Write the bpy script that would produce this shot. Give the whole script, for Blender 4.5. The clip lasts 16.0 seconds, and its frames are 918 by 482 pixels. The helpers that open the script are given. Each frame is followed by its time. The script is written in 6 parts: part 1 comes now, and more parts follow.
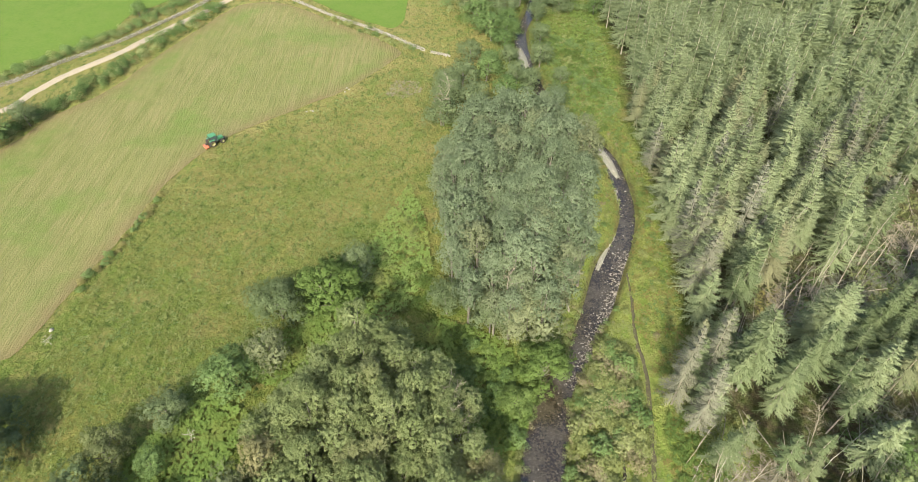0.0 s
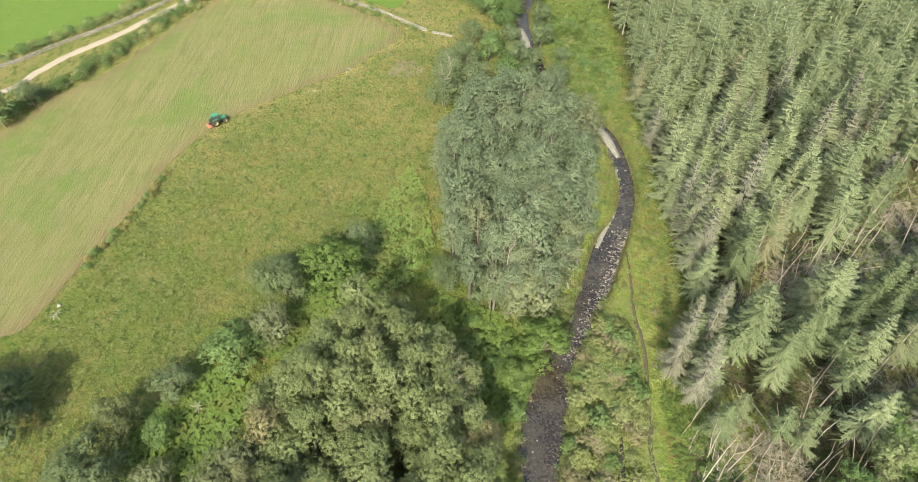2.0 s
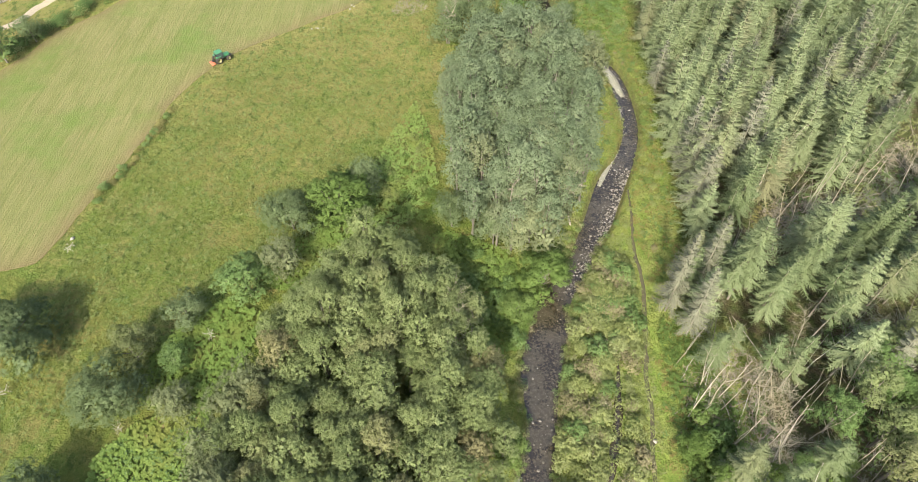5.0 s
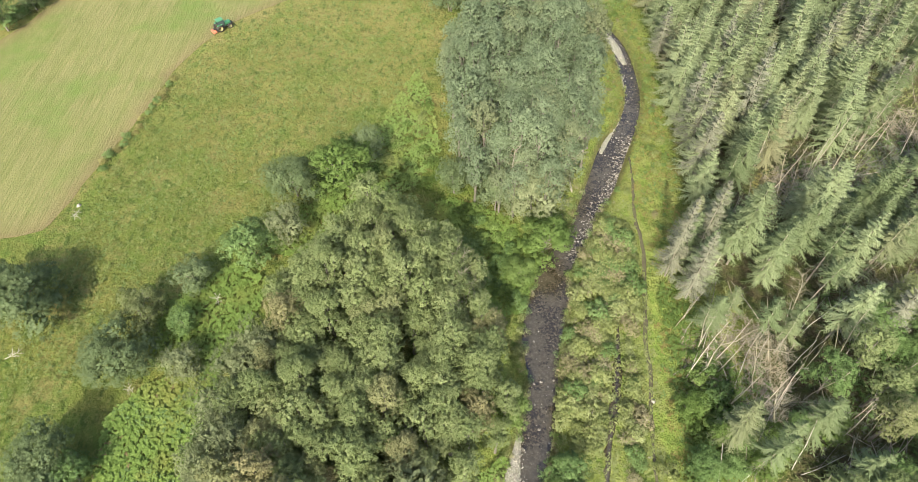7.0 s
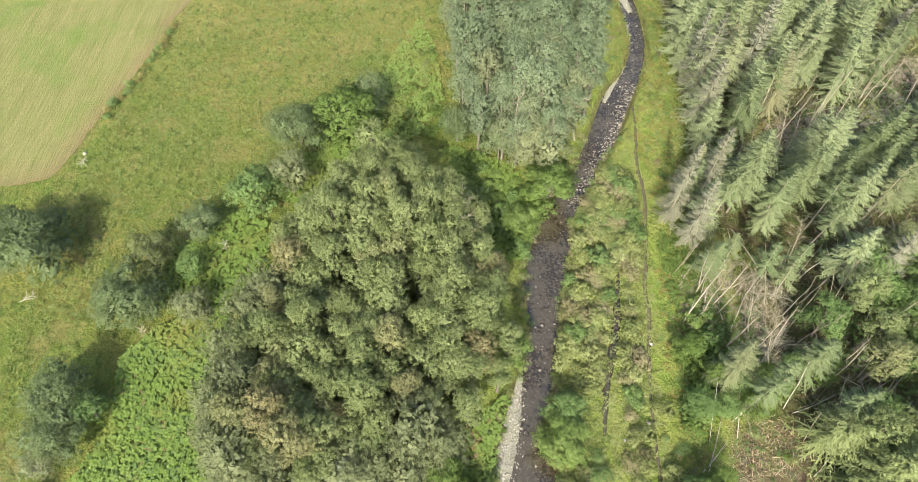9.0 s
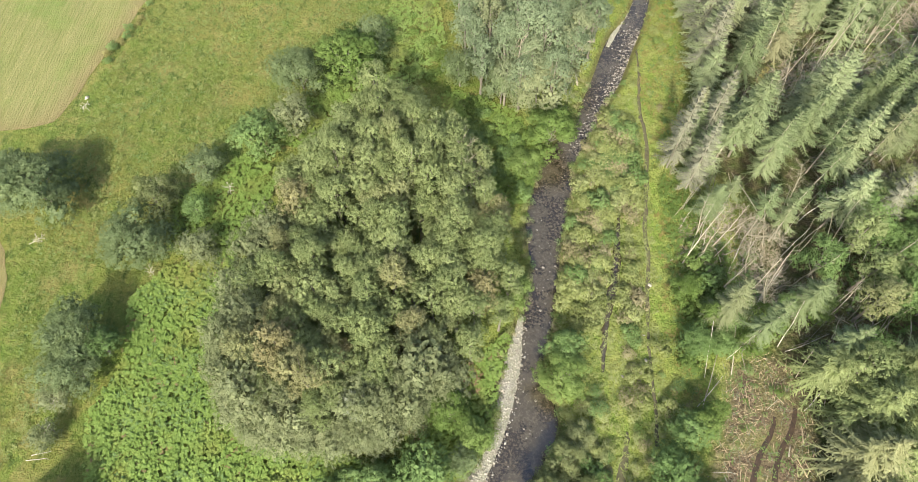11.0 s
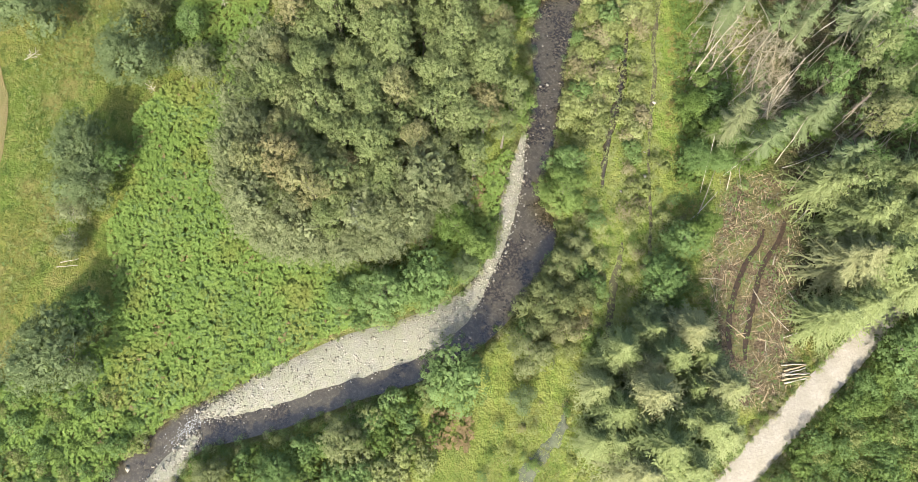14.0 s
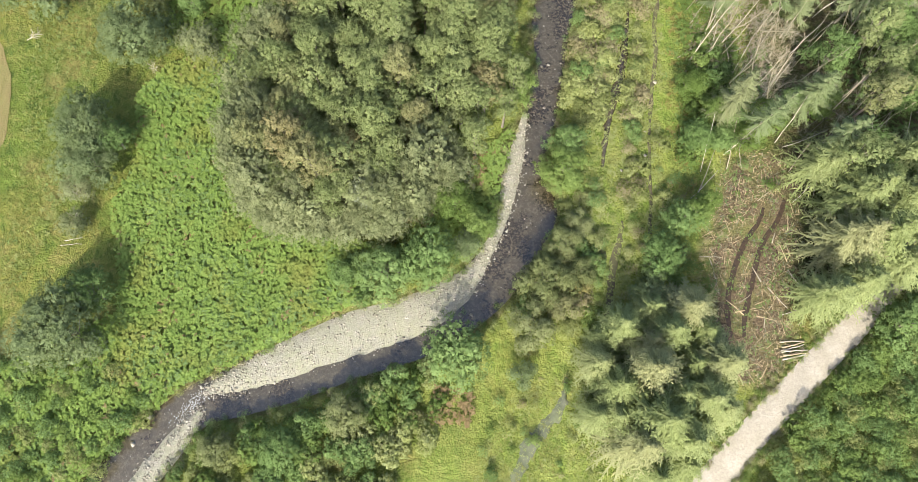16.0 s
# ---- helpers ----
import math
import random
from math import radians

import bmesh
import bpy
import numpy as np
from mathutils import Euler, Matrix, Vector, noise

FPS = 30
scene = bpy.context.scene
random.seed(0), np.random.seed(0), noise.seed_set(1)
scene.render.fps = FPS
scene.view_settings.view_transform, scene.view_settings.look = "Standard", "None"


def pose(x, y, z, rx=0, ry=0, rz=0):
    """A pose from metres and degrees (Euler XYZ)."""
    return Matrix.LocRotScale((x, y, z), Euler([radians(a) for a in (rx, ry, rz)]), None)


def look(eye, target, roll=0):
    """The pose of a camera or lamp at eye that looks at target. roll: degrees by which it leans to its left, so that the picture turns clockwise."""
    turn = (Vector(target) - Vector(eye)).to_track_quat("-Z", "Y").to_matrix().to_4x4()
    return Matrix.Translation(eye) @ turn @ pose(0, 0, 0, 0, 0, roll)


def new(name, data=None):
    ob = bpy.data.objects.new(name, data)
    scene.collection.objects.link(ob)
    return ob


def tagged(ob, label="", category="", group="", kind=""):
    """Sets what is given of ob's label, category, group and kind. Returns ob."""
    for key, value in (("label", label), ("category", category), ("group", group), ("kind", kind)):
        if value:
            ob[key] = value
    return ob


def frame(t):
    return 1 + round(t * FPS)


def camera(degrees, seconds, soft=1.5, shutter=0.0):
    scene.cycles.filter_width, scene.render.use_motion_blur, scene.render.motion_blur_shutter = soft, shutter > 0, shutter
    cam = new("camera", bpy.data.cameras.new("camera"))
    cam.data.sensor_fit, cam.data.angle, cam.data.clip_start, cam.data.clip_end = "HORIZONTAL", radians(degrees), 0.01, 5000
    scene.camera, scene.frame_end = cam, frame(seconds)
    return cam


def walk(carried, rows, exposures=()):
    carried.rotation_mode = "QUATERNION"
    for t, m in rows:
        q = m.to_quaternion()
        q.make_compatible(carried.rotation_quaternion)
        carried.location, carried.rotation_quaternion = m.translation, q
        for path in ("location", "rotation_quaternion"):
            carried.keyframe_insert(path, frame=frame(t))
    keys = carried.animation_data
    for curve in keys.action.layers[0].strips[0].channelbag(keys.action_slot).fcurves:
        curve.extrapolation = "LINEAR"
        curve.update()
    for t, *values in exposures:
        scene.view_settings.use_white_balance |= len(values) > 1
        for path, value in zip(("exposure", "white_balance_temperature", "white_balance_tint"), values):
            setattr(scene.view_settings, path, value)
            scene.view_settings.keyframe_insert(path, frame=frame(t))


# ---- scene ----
cam = camera(71.5, 16.0, soft=0.68)
PATH = [
    (0, (-0.037, -0.023, 75.039), (-0.032, 1.413, 73.646), 0.2),
    (0.5, (-0.016, -0.384, 75.057), (-0.012, 1.046, 73.658), 0.2),
    (1, (0.024, -0.791, 75.071), (0.026, 0.631, 73.665), 0.2),
    (1.5, (0.041, -1.209, 75.084), (0.042, 0.202, 73.667), 0.2),
    (2, (0.093, -1.693, 75.078), (0.092, -0.291, 73.652), 0.1),
    (2.5, (0.094, -2.137, 75.074), (0.092, -0.747, 73.636), 0.2),
    (3, (0.07, -2.612, 75.06), (0.067, -1.24, 73.604), 0.2),
    (3.5, (0.029, -3.102, 75.046), (0.024, -1.758, 73.564), 0.2),
    (4, (-0.035, -3.522, 75.032), (-0.041, -2.204, 73.528), 0.2),
    (6.5, (-0.259, -5.571, 74.981), (-0.269, -4.327, 73.414), 0.1),
    (7, (-0.284, -5.996, 74.983), (-0.295, -4.773, 73.401), 0.0),
    (7.5, (-0.32, -6.399, 75.016), (-0.332, -5.201, 73.414), -0.0),
    (8, (-0.336, -6.856, 75.059), (-0.35, -5.685, 73.438), -0.1),
    (8.5, (-0.413, -7.368, 75.081), (-0.428, -6.224, 73.44), -0.1),
    (9, (-0.505, -7.911, 75.103), (-0.52, -6.796, 73.443), -0.1),
    (11.5, (-0.685, -10.518, 74.985), (-0.703, -9.555, 73.232), -0.3),
    (12, (-0.728, -11.072, 74.975), (-0.746, -10.155, 73.197), -0.4),
    (12.5, (-0.753, -11.662, 74.964), (-0.771, -10.821, 73.149), -0.4),
    (13, (-0.769, -12.203, 74.924), (-0.786, -11.48, 73.06), -0.5),
    (13.5, (-0.763, -12.706, 74.905), (-0.781, -12.093, 73.001), -0.7),
    (14, (-0.778, -13.194, 74.917), (-0.795, -12.652, 72.992), -0.9),
    (14.5, (-0.816, -13.7, 74.956), (-0.834, -13.184, 73.024), -1.0),
    (15, (-0.817, -14.131, 74.94), (-0.835, -13.616, 73.008), -1.0),
    (15.5, (-0.806, -14.522, 74.93), (-0.825, -14.006, 72.998), -1.1),
    (16, (-0.807, -14.918, 74.967), (-0.826, -14.4, 73.035), -1.2),
]
walk(cam, [(t, look(eye, target, roll)) for t, eye, target, roll in PATH], [(0, 1.33), (4, 1.41), (9, 1.53), (12, 1.57), (16, 1.55)])

# ---- world, sun ----
SUN_FROM = Vector((-0.20, -0.98, 0)).normalized()
SUN_HIGH = radians(41)
world = bpy.data.worlds.new("sky")
scene.world = world
world.use_nodes = True
wt = world.node_tree
sky = wt.nodes.new("ShaderNodeTexSky")
sky.sky_type, sky.sun_disc = "NISHITA", False
sky.sun_elevation, sky.sun_rotation = SUN_HIGH, math.atan2(SUN_FROM.x, SUN_FROM.y)
sky.air_density, sky.dust_density = 1.0, 4.0
wt.nodes["Background"].inputs[1].default_value = 0.141
wt.links.new(sky.outputs[0], wt.nodes["Background"].inputs[0])
sun_data = bpy.data.lights.new("sun", "SUN")
sun_data.energy, sun_data.angle, sun_data.color = 3.3, radians(0.6), (1.0, 0.94, 0.79)
sun = new("sun", sun_data)
to_sun = SUN_FROM * math.cos(SUN_HIGH) + Vector((0, 0, math.sin(SUN_HIGH)))
sun.matrix_world = look(to_sun * 300, (0, 0, 0))


# ---- materials ----
class Mat:
    """A small node-tree writer round one Principled shader."""

    def __init__(self, name, rough=0.7, metal=0.0, spec=0.3):
        self.m = bpy.data.materials.new(name)
        self.m.use_nodes = True
        self.t = self.m.node_tree
        self.p = self.t.nodes["Principled BSDF"]
        self.p.inputs["Roughness"].default_value = rough
        self.p.inputs["Metallic"].default_value = metal
        self.p.inputs["Specular IOR Level"].default_value = spec

    def n(self, kind, **kw):
        node = self.t.nodes.new(kind)
        for k, v in kw.items():
            node.inputs[k].default_value = v
        return node

    def link(self, a, b):
        self.t.links.new(a, b)

    def place(self, scale=(1, 1, 1), turn=0.0):
        geo = self.n("ShaderNodeNewGeometry")
        mp = self.n("ShaderNodeMapping", Scale=scale, Rotation=(0, 0, turn))
        self.link(geo.outputs["Position"], mp.inputs[0])
        return mp.outputs[0]

    def noise(self, scale, detail=4.0, rough=0.6, where=None, lo=0.3, hi=0.7):
        nz = self.n("ShaderNodeTexNoise", Scale=scale, Detail=detail, Roughness=rough)
        self.link(where if where else self.place(), nz.inputs["Vector"])
        mr = self.n("ShaderNodeMapRange")
        mr.inputs[1].default_value, mr.inputs[2].default_value = lo, hi
        self.link(nz.outputs["Fac"], mr.inputs[0])
        return mr.outputs[0]

    def attr(self, name):
        a = self.n("ShaderNodeAttribute")
        a.attribute_name = name
        return a.outputs["Fac"]

    def island(self):
        return self.n("ShaderNodeNewGeometry").outputs["Random Per Island"]

    def each(self):
        return self.n("ShaderNodeObjectInfo").outputs["Random"]

    def math(self, op, a, b, clamp=False):
        q = self.n("ShaderNodeMath")
        q.operation, q.use_clamp = op, clamp
        for i, v in enumerate((a, b)):
            if isinstance(v, (int, float)):
                q.inputs[i].default_value = v
            else:
                self.link(v, q.inputs[i])
        return q.outputs[0]

    def mix(self, fac, a, b, mode="MIX"):
        q = self.n("ShaderNodeMix")
        q.data_type, q.blend_type, q.clamp_factor = "RGBA", mode, True
        for slot, v in ((q.inputs[0], fac), (q.inputs[6], a), (q.inputs[7], b)):
            if isinstance(v, (int, float)):
                slot.default_value = v
            elif isinstance(v, tuple):
                slot.default_value = (*v, 1)
            else:
                self.link(v, slot)
        return q.outputs[2]

    def ramp(self, fac, *stops):
        r = self.n("ShaderNodeValToRGB")
        e = r.color_ramp.elements
        while len(e) < len(stops):
            e.new(0.5)
        for el, (at, c) in zip(e, stops):
            el.position, el.color = at, (*c, 1)
        self.link(fac, r.inputs[0])
        return r.outputs[0]

    def colour(self, c):
        if isinstance(c, tuple):
            self.p.inputs["Base Color"].default_value = (*c, 1)
        else:
            self.link(c, self.p.inputs["Base Color"])
        return self

    def bump(self, height, strength=0.5, distance=0.05):
        b = self.n("ShaderNodeBump", Strength=strength, Distance=distance)
        self.link(height, b.inputs["Height"])
        self.link(b.outputs[0], self.p.inputs["Normal"])
        return self

    def leafy(self, amount=0.25, tint=(0.35, 0.45, 0.08)):
        """Lets part of the light through, as a leaf does."""
        tr = self.n("ShaderNodeBsdfTranslucent")
        src = self.p.inputs["Base Color"]
        if src.is_linked:
            self.link(self.mix(0.35, src.links[0].from_socket, tint), tr.inputs[0])
        mx = self.n("ShaderNodeMixShader", Fac=amount)
        out = self.t.nodes["Material Output"]
        self.link(self.p.outputs[0], mx.inputs[1])
        self.link(tr.outputs[0], mx.inputs[2])
        self.link(mx.outputs[0], out.inputs[0])
        return self.m


def leaf_mat(name, dark, mid, light, odd=None, odd_share=0.12, rough=0.55, through_light=0.22, patch=0.0):
    """Leaves: tone by leaf, by plant, and in soft patches through the crown."""
    k = Mat(name, rough + 0.12, spec=0.08)
    tone = k.math("ADD", k.math("MULTIPLY", k.island(), 0.16), k.math("MULTIPLY", k.each(), 0.42))
    tone = k.math("ADD", tone, k.math("MULTIPLY", k.noise(0.6, 3.0, lo=0.38, hi=0.62), 0.25))
    tone = k.math("ADD", tone, k.math("MULTIPLY", k.noise(2.2, 2.0, lo=0.38, hi=0.62), 0.20))
    c = k.ramp(tone, (0.12, dark), (0.5, mid), (0.9, light))
    if odd:
        far = k.n("ShaderNodeMapRange")
        far.inputs[1].default_value, far.inputs[2].default_value = 1 - odd_share, 1.0
        k.link(k.each(), far.inputs[0])
        c = k.mix(far.outputs[0], c, odd)
        if patch:
            c = k.mix(k.math("MULTIPLY", k.noise(0.12, 3.0, lo=0.52, hi=0.68), patch), c, odd)
    k.colour(c)
    facing = k.n("ShaderNodeAttribute")
    facing.attribute_name = "puff"
    turn = k.n("ShaderNodeVectorTransform")
    turn.vector_type, turn.convert_from, turn.convert_to = "VECTOR", "OBJECT", "WORLD"
    k.link(facing.outputs["Vector"], turn.inputs[0])
    both = k.n("ShaderNodeVectorMath")
    both.operation = "MULTIPLY_ADD"
    k.link(k.n("ShaderNodeNewGeometry").outputs["Normal"], both.inputs[0])
    both.inputs[1].default_value = (0.42, 0.42, 0.42)
    k.link(turn.outputs[0], both.inputs[2])
    even = k.n("ShaderNodeVectorMath")
    even.operation = "NORMALIZE"
    k.link(both.outputs[0], even.inputs[0])
    k.link(even.outputs[0], k.p.inputs["Normal"])
    return k.leafy(through_light)


M_ALDER = leaf_mat("birch_leaves", (0.118, 0.152, 0.062), (0.168, 0.206, 0.086), (0.218, 0.252, 0.118), (0.205, 0.190, 0.096), 0.22, through_light=0.3)
# Alder leaves, paled and greyed: distance haze is put into their colour.
M_GROVE = leaf_mat("alder_leaves", (0.105, 0.140, 0.080), (0.138, 0.178, 0.102), (0.178, 0.220, 0.130), (0.155, 0.170, 0.090), 0.14, through_light=0.28)
M_WILLOW = leaf_mat("willow_leaves", (0.100, 0.136, 0.062), (0.130, 0.170, 0.082), (0.160, 0.204, 0.104), (0.170, 0.168, 0.085), 0.12, through_light=0.28)
M_FRINGE = leaf_mat("olive_willow_leaves", (0.130, 0.152, 0.076), (0.166, 0.190, 0.098), (0.204, 0.228, 0.124), through_light=0.28)
M_SILVER = leaf_mat("silver_leaves", (0.117, 0.136, 0.094), (0.195, 0.224, 0.164), (0.281, 0.312, 0.250))
M_OAK = leaf_mat("oak_leaves", (0.076, 0.126, 0.042), (0.112, 0.174, 0.059), (0.150, 0.216, 0.082), through_light=0.28)
M_BRIGHT = leaf_mat("sycamore_leaves", (0.068, 0.108, 0.027), (0.102, 0.154, 0.041), (0.148, 0.204, 0.064), through_light=0.3)
M_SHRUB = leaf_mat("gorse_leaves", (0.123, 0.145, 0.051), (0.195, 0.224, 0.083), (0.279, 0.308, 0.146), (0.19, 0.155, 0.058), 0.08, through_light=0.28)
M_SALLOW = leaf_mat("sallow_leaves", (0.092, 0.112, 0.046), (0.142, 0.164, 0.072), (0.205, 0.226, 0.112), (0.15, 0.14, 0.07), 0.1, through_light=0.28)
M_BRACKEN = leaf_mat("bracken_fronds", (0.112, 0.172, 0.040), (0.156, 0.230, 0.058), (0.206, 0.286, 0.090), (0.25, 0.190, 0.060), 0.01, through_light=0.3, patch=0.35)
M_DRY = leaf_mat("dry_scrub_leaves", (0.154, 0.143, 0.073), (0.226, 0.207, 0.116), (0.303, 0.277, 0.171), (0.18, 0.155, 0.085), 0.1, through_light=0.2)
M_RUST = leaf_mat("dying_bracken", (0.115, 0.082, 0.042), (0.175, 0.128, 0.068), (0.235, 0.178, 0.098))
M_RUSH = leaf_mat("rush_blades", (0.098, 0.135, 0.039), (0.156, 0.193, 0.057), (0.233, 0.250, 0.112), through_light=0.28)
M_SPRUCE = leaf_mat("spruce_needles", (0.146, 0.184, 0.090), (0.202, 0.242, 0.126), (0.262, 0.300, 0.166), (0.205, 0.200, 0.112), 0.22, rough=0.6, through_light=0.25)
M_FIR = leaf_mat("dark_spruce_needles", (0.094, 0.126, 0.058), (0.130, 0.164, 0.079), (0.168, 0.202, 0.104), (0.140, 0.148, 0.078), 0.22, rough=0.6, through_light=0.24)
M_LARCH = leaf_mat("larch_needles", (0.142, 0.176, 0.068), (0.188, 0.224, 0.094), (0.236, 0.270, 0.126), (0.215, 0.206, 0.115), 0.25, through_light=0.3)
M_STRAW = leaf_mat("seedheads", (0.125, 0.135, 0.038), (0.185, 0.180, 0.060), (0.250, 0.235, 0.095), through_light=0.25)
M_TAN = leaf_mat("dry_dead_branches", (0.190, 0.165, 0.105), (0.270, 0.240, 0.165), (0.350, 0.318, 0.235), through_light=0.02)
M_DEADTWIG = leaf_mat("dead_twigs", (0.110, 0.112, 0.073), (0.156, 0.159, 0.108), (0.201, 0.208, 0.146), through_light=0.02)


def bark_mat(name, a, b):
    k = Mat(name, 0.85)
    g = k.noise(1.0, 5, where=k.place((9, 9, 1.2)))
    k.colour(k.mix(k.math("MULTIPLY", k.each(), 0.4), k.mix(g, a, b), b)).bump(g, 0.6, 0.03)
    return k.m


M_BARK = bark_mat("grey_bark", (0.09, 0.075, 0.055), (0.22, 0.20, 0.16))
M_POLE = bark_mat("pale_spruce_bark", (0.19, 0.165, 0.12), (0.38, 0.345, 0.265))
M_BLEACHED = bark_mat("bleached_wood", (0.26, 0.235, 0.19), (0.46, 0.43, 0.36))
M_CUT = bark_mat("fresh_cut_wood", (0.28, 0.21, 0.12), (0.46, 0.37, 0.24))


def ground_mat():
    k = Mat("rough_grass", 0.85, spec=0.15)
    broad, mid, fine = k.noise(0.045, 4, lo=0.4, hi=0.6), k.noise(0.5, 5, 0.65, lo=0.38, hi=0.62), k.noise(5.0, 5, 0.7, lo=0.36, hi=0.64)
    tuft = k.noise(1.6, 3, where=k.place((1, 0.7, 1), 0.5))
    c = k.mix(broad, (0.088, 0.138, 0.020), (0.176, 0.176, 0.040))
    c = k.mix(k.math("MULTIPLY", mid, 0.6), c, (0.070, 0.112, 0.017))
    c = k.mix(k.math("MULTIPLY", k.attr("dry"), k.math("ADD", 0.4, k.math("MULTIPLY", k.noise(0.09, 4, 0.65, lo=0.4, hi=0.6), 0.5))), c, (0.270, 0.238, 0.082))
    c = k.mix(k.math("MULTIPLY", k.noise(0.16, 5, 0.7, lo=0.50, hi=0.62), 0.7), c, (0.240, 0.205, 0.078))
    c = k.mix(k.math("MULTIPLY", k.noise(0.28, 4, 0.65, lo=0.50, hi=0.62), 0.65), c, (0.092, 0.160, 0.022))
    c = k.mix(k.math("MULTIPLY", fine, 0.45), c, (0.190, 0.205, 0.056))
    c = k.mix(k.math("MULTIPLY", k.noise(0.75, 4, 0.7, where=k.place((1, 0.55, 1), 0.6), lo=0.52, hi=0.62), 0.65), c, (0.050, 0.090, 0.015))
    c = k.mix(k.math("MULTIPLY", k.noise(1.5, 3, 0.7, where=k.place((1, 0.6, 1), -0.4), lo=0.56, hi=0.66), 0.5), c, (0.235, 0.240, 0.075))
    lush = k.math("MULTIPLY", k.attr("lush"), k.math("ADD", 0.55, k.math("MULTIPLY", mid, 0.45)))
    c = k.mix(lush, c, k.mix(fine, k.mix(mid, (0.230, 0.285, 0.052), (0.140, 0.195, 0.038)), (0.300, 0.330, 0.100)))
    spots = k.math("MULTIPLY", k.attr("lush"), k.noise(0.35, 5, 0.7, lo=0.5, hi=0.66))
    c = k.mix(k.math("MULTIPLY", spots, 0.75), c, (0.070, 0.112, 0.021))
    spots = k.math("MULTIPLY", k.attr("lush"), k.noise(0.26, 5, 0.7, where=k.place((1.6, 0.6, 1), 0.2), lo=0.48, hi=0.62))
    c = k.mix(k.math("MULTIPLY", spots, 0.6), c, (0.150, 0.235, 0.036))
    spots = k.math("MULTIPLY", k.attr("lush"), k.noise(0.2, 4, 0.7, lo=0.52, hi=0.66))
    c = k.mix(k.math("MULTIPLY", spots, 0.4), c, (0.250, 0.235, 0.090))
    wood = k.math("MULTIPLY", k.attr("forest"), k.math("ADD", 0.75, k.math("MULTIPLY", tuft, 0.3)), True)
    floor_c = k.mix(mid, k.mix(fine, (0.052, 0.043, 0.025), (0.130, 0.105, 0.060)), (0.066, 0.088, 0.026))
    c = k.mix(wood, c, floor_c)
    slash = k.math("MULTIPLY", k.attr("slash"), k.math("ADD", 0.5, k.math("MULTIPLY", k.noise(0.35, 4), 0.7)), True)
    c = k.mix(slash, c, k.mix(fine, (0.070, 0.050, 0.032), (0.215, 0.165, 0.105)))
    bed = k.mix(k.noise(3.0, 6, 0.75), (0.012, 0.010, 0.008), (0.050, 0.041, 0.030))
    c = k.mix(k.attr("bed"), c, bed)
    c = k.mix(k.math("MULTIPLY", k.attr("bank"), 0.8), c, k.mix(fine, (0.075, 0.055, 0.034), (0.14, 0.12, 0.06)))
    k.colour(c)
    k.bump(k.math("ADD", fine, k.math("ADD", k.math("MULTIPLY", tuft, 1.6), k.math("MULTIPLY", mid, 1.6))), 0.9, 0.22)
    return k.m


M_GROUND = ground_mat()


def mown_mat():
    k = Mat("mown_grass", 0.85, spec=0.15)
    along = k.place((1, 0.055, 1), radians(-34))
    streak = k.noise(0.9, 4, 0.6, where=along, lo=0.38, hi=0.62)
    thin = k.noise(3.2, 3, 0.6, where=along, lo=0.38, hi=0.62)
    broad, fine = k.noise(0.05, 4, lo=0.4, hi=0.6), k.noise(5, 5, 0.7, lo=0.36, hi=0.64)
    c = k.mix(streak, (0.118, 0.136, 0.036), (0.200, 0.186, 0.076))
    c = k.mix(k.math("MULTIPLY", thin, 0.38), c, (0.268, 0.244, 0.112))
    c = k.mix(k.math("MULTIPLY", broad, 0.5), c, (0.150, 0.172, 0.050))
    c = k.mix(k.math("MULTIPLY", k.noise(0.075, 4, lo=0.50, hi=0.66), 0.75), c, (0.098, 0.165, 0.028))
    c = k.mix(k.math("MULTIPLY", k.noise(0.4, 5, 0.7, lo=0.45, hi=0.7), 0.5), c, (0.210, 0.200, 0.082))
    c = k.mix(k.math("MULTIPLY", k.noise(0.22, 5, 0.7, lo=0.5, hi=0.72), 0.45), c, (0.105, 0.130, 0.034))
    c = k.mix(k.math("MULTIPLY", fine, 0.5), c, (0.092, 0.100, 0.034))
    c = k.mix(k.math("MULTIPLY", k.attr("edge"), k.math("ADD", 0.35, k.math("MULTIPLY", k.noise(0.35, 4), 0.5))), c, (0.165, 0.122, 0.062))
    k.colour(c).bump(k.math("ADD", fine, thin), 0.8, 0.10)
    return k.m


M_MOWN = mown_mat()


def plain_mat(name, a, b, scale=3.0, rough=0.8, spec=0.3, bump=0.4, metal=0.0, second=None):
    k = Mat(name, rough, metal, spec)
    g, f = k.noise(scale, 5, 0.65), k.noise(scale * 0.12, 3)
    c = k.mix(g, a, b)
    if second:
        c = k.mix(k.math("MULTIPLY", f, 0.6), c, second)
    k.colour(c)
    if bump:
        k.bump(g, bump, 0.05)
    return k.m


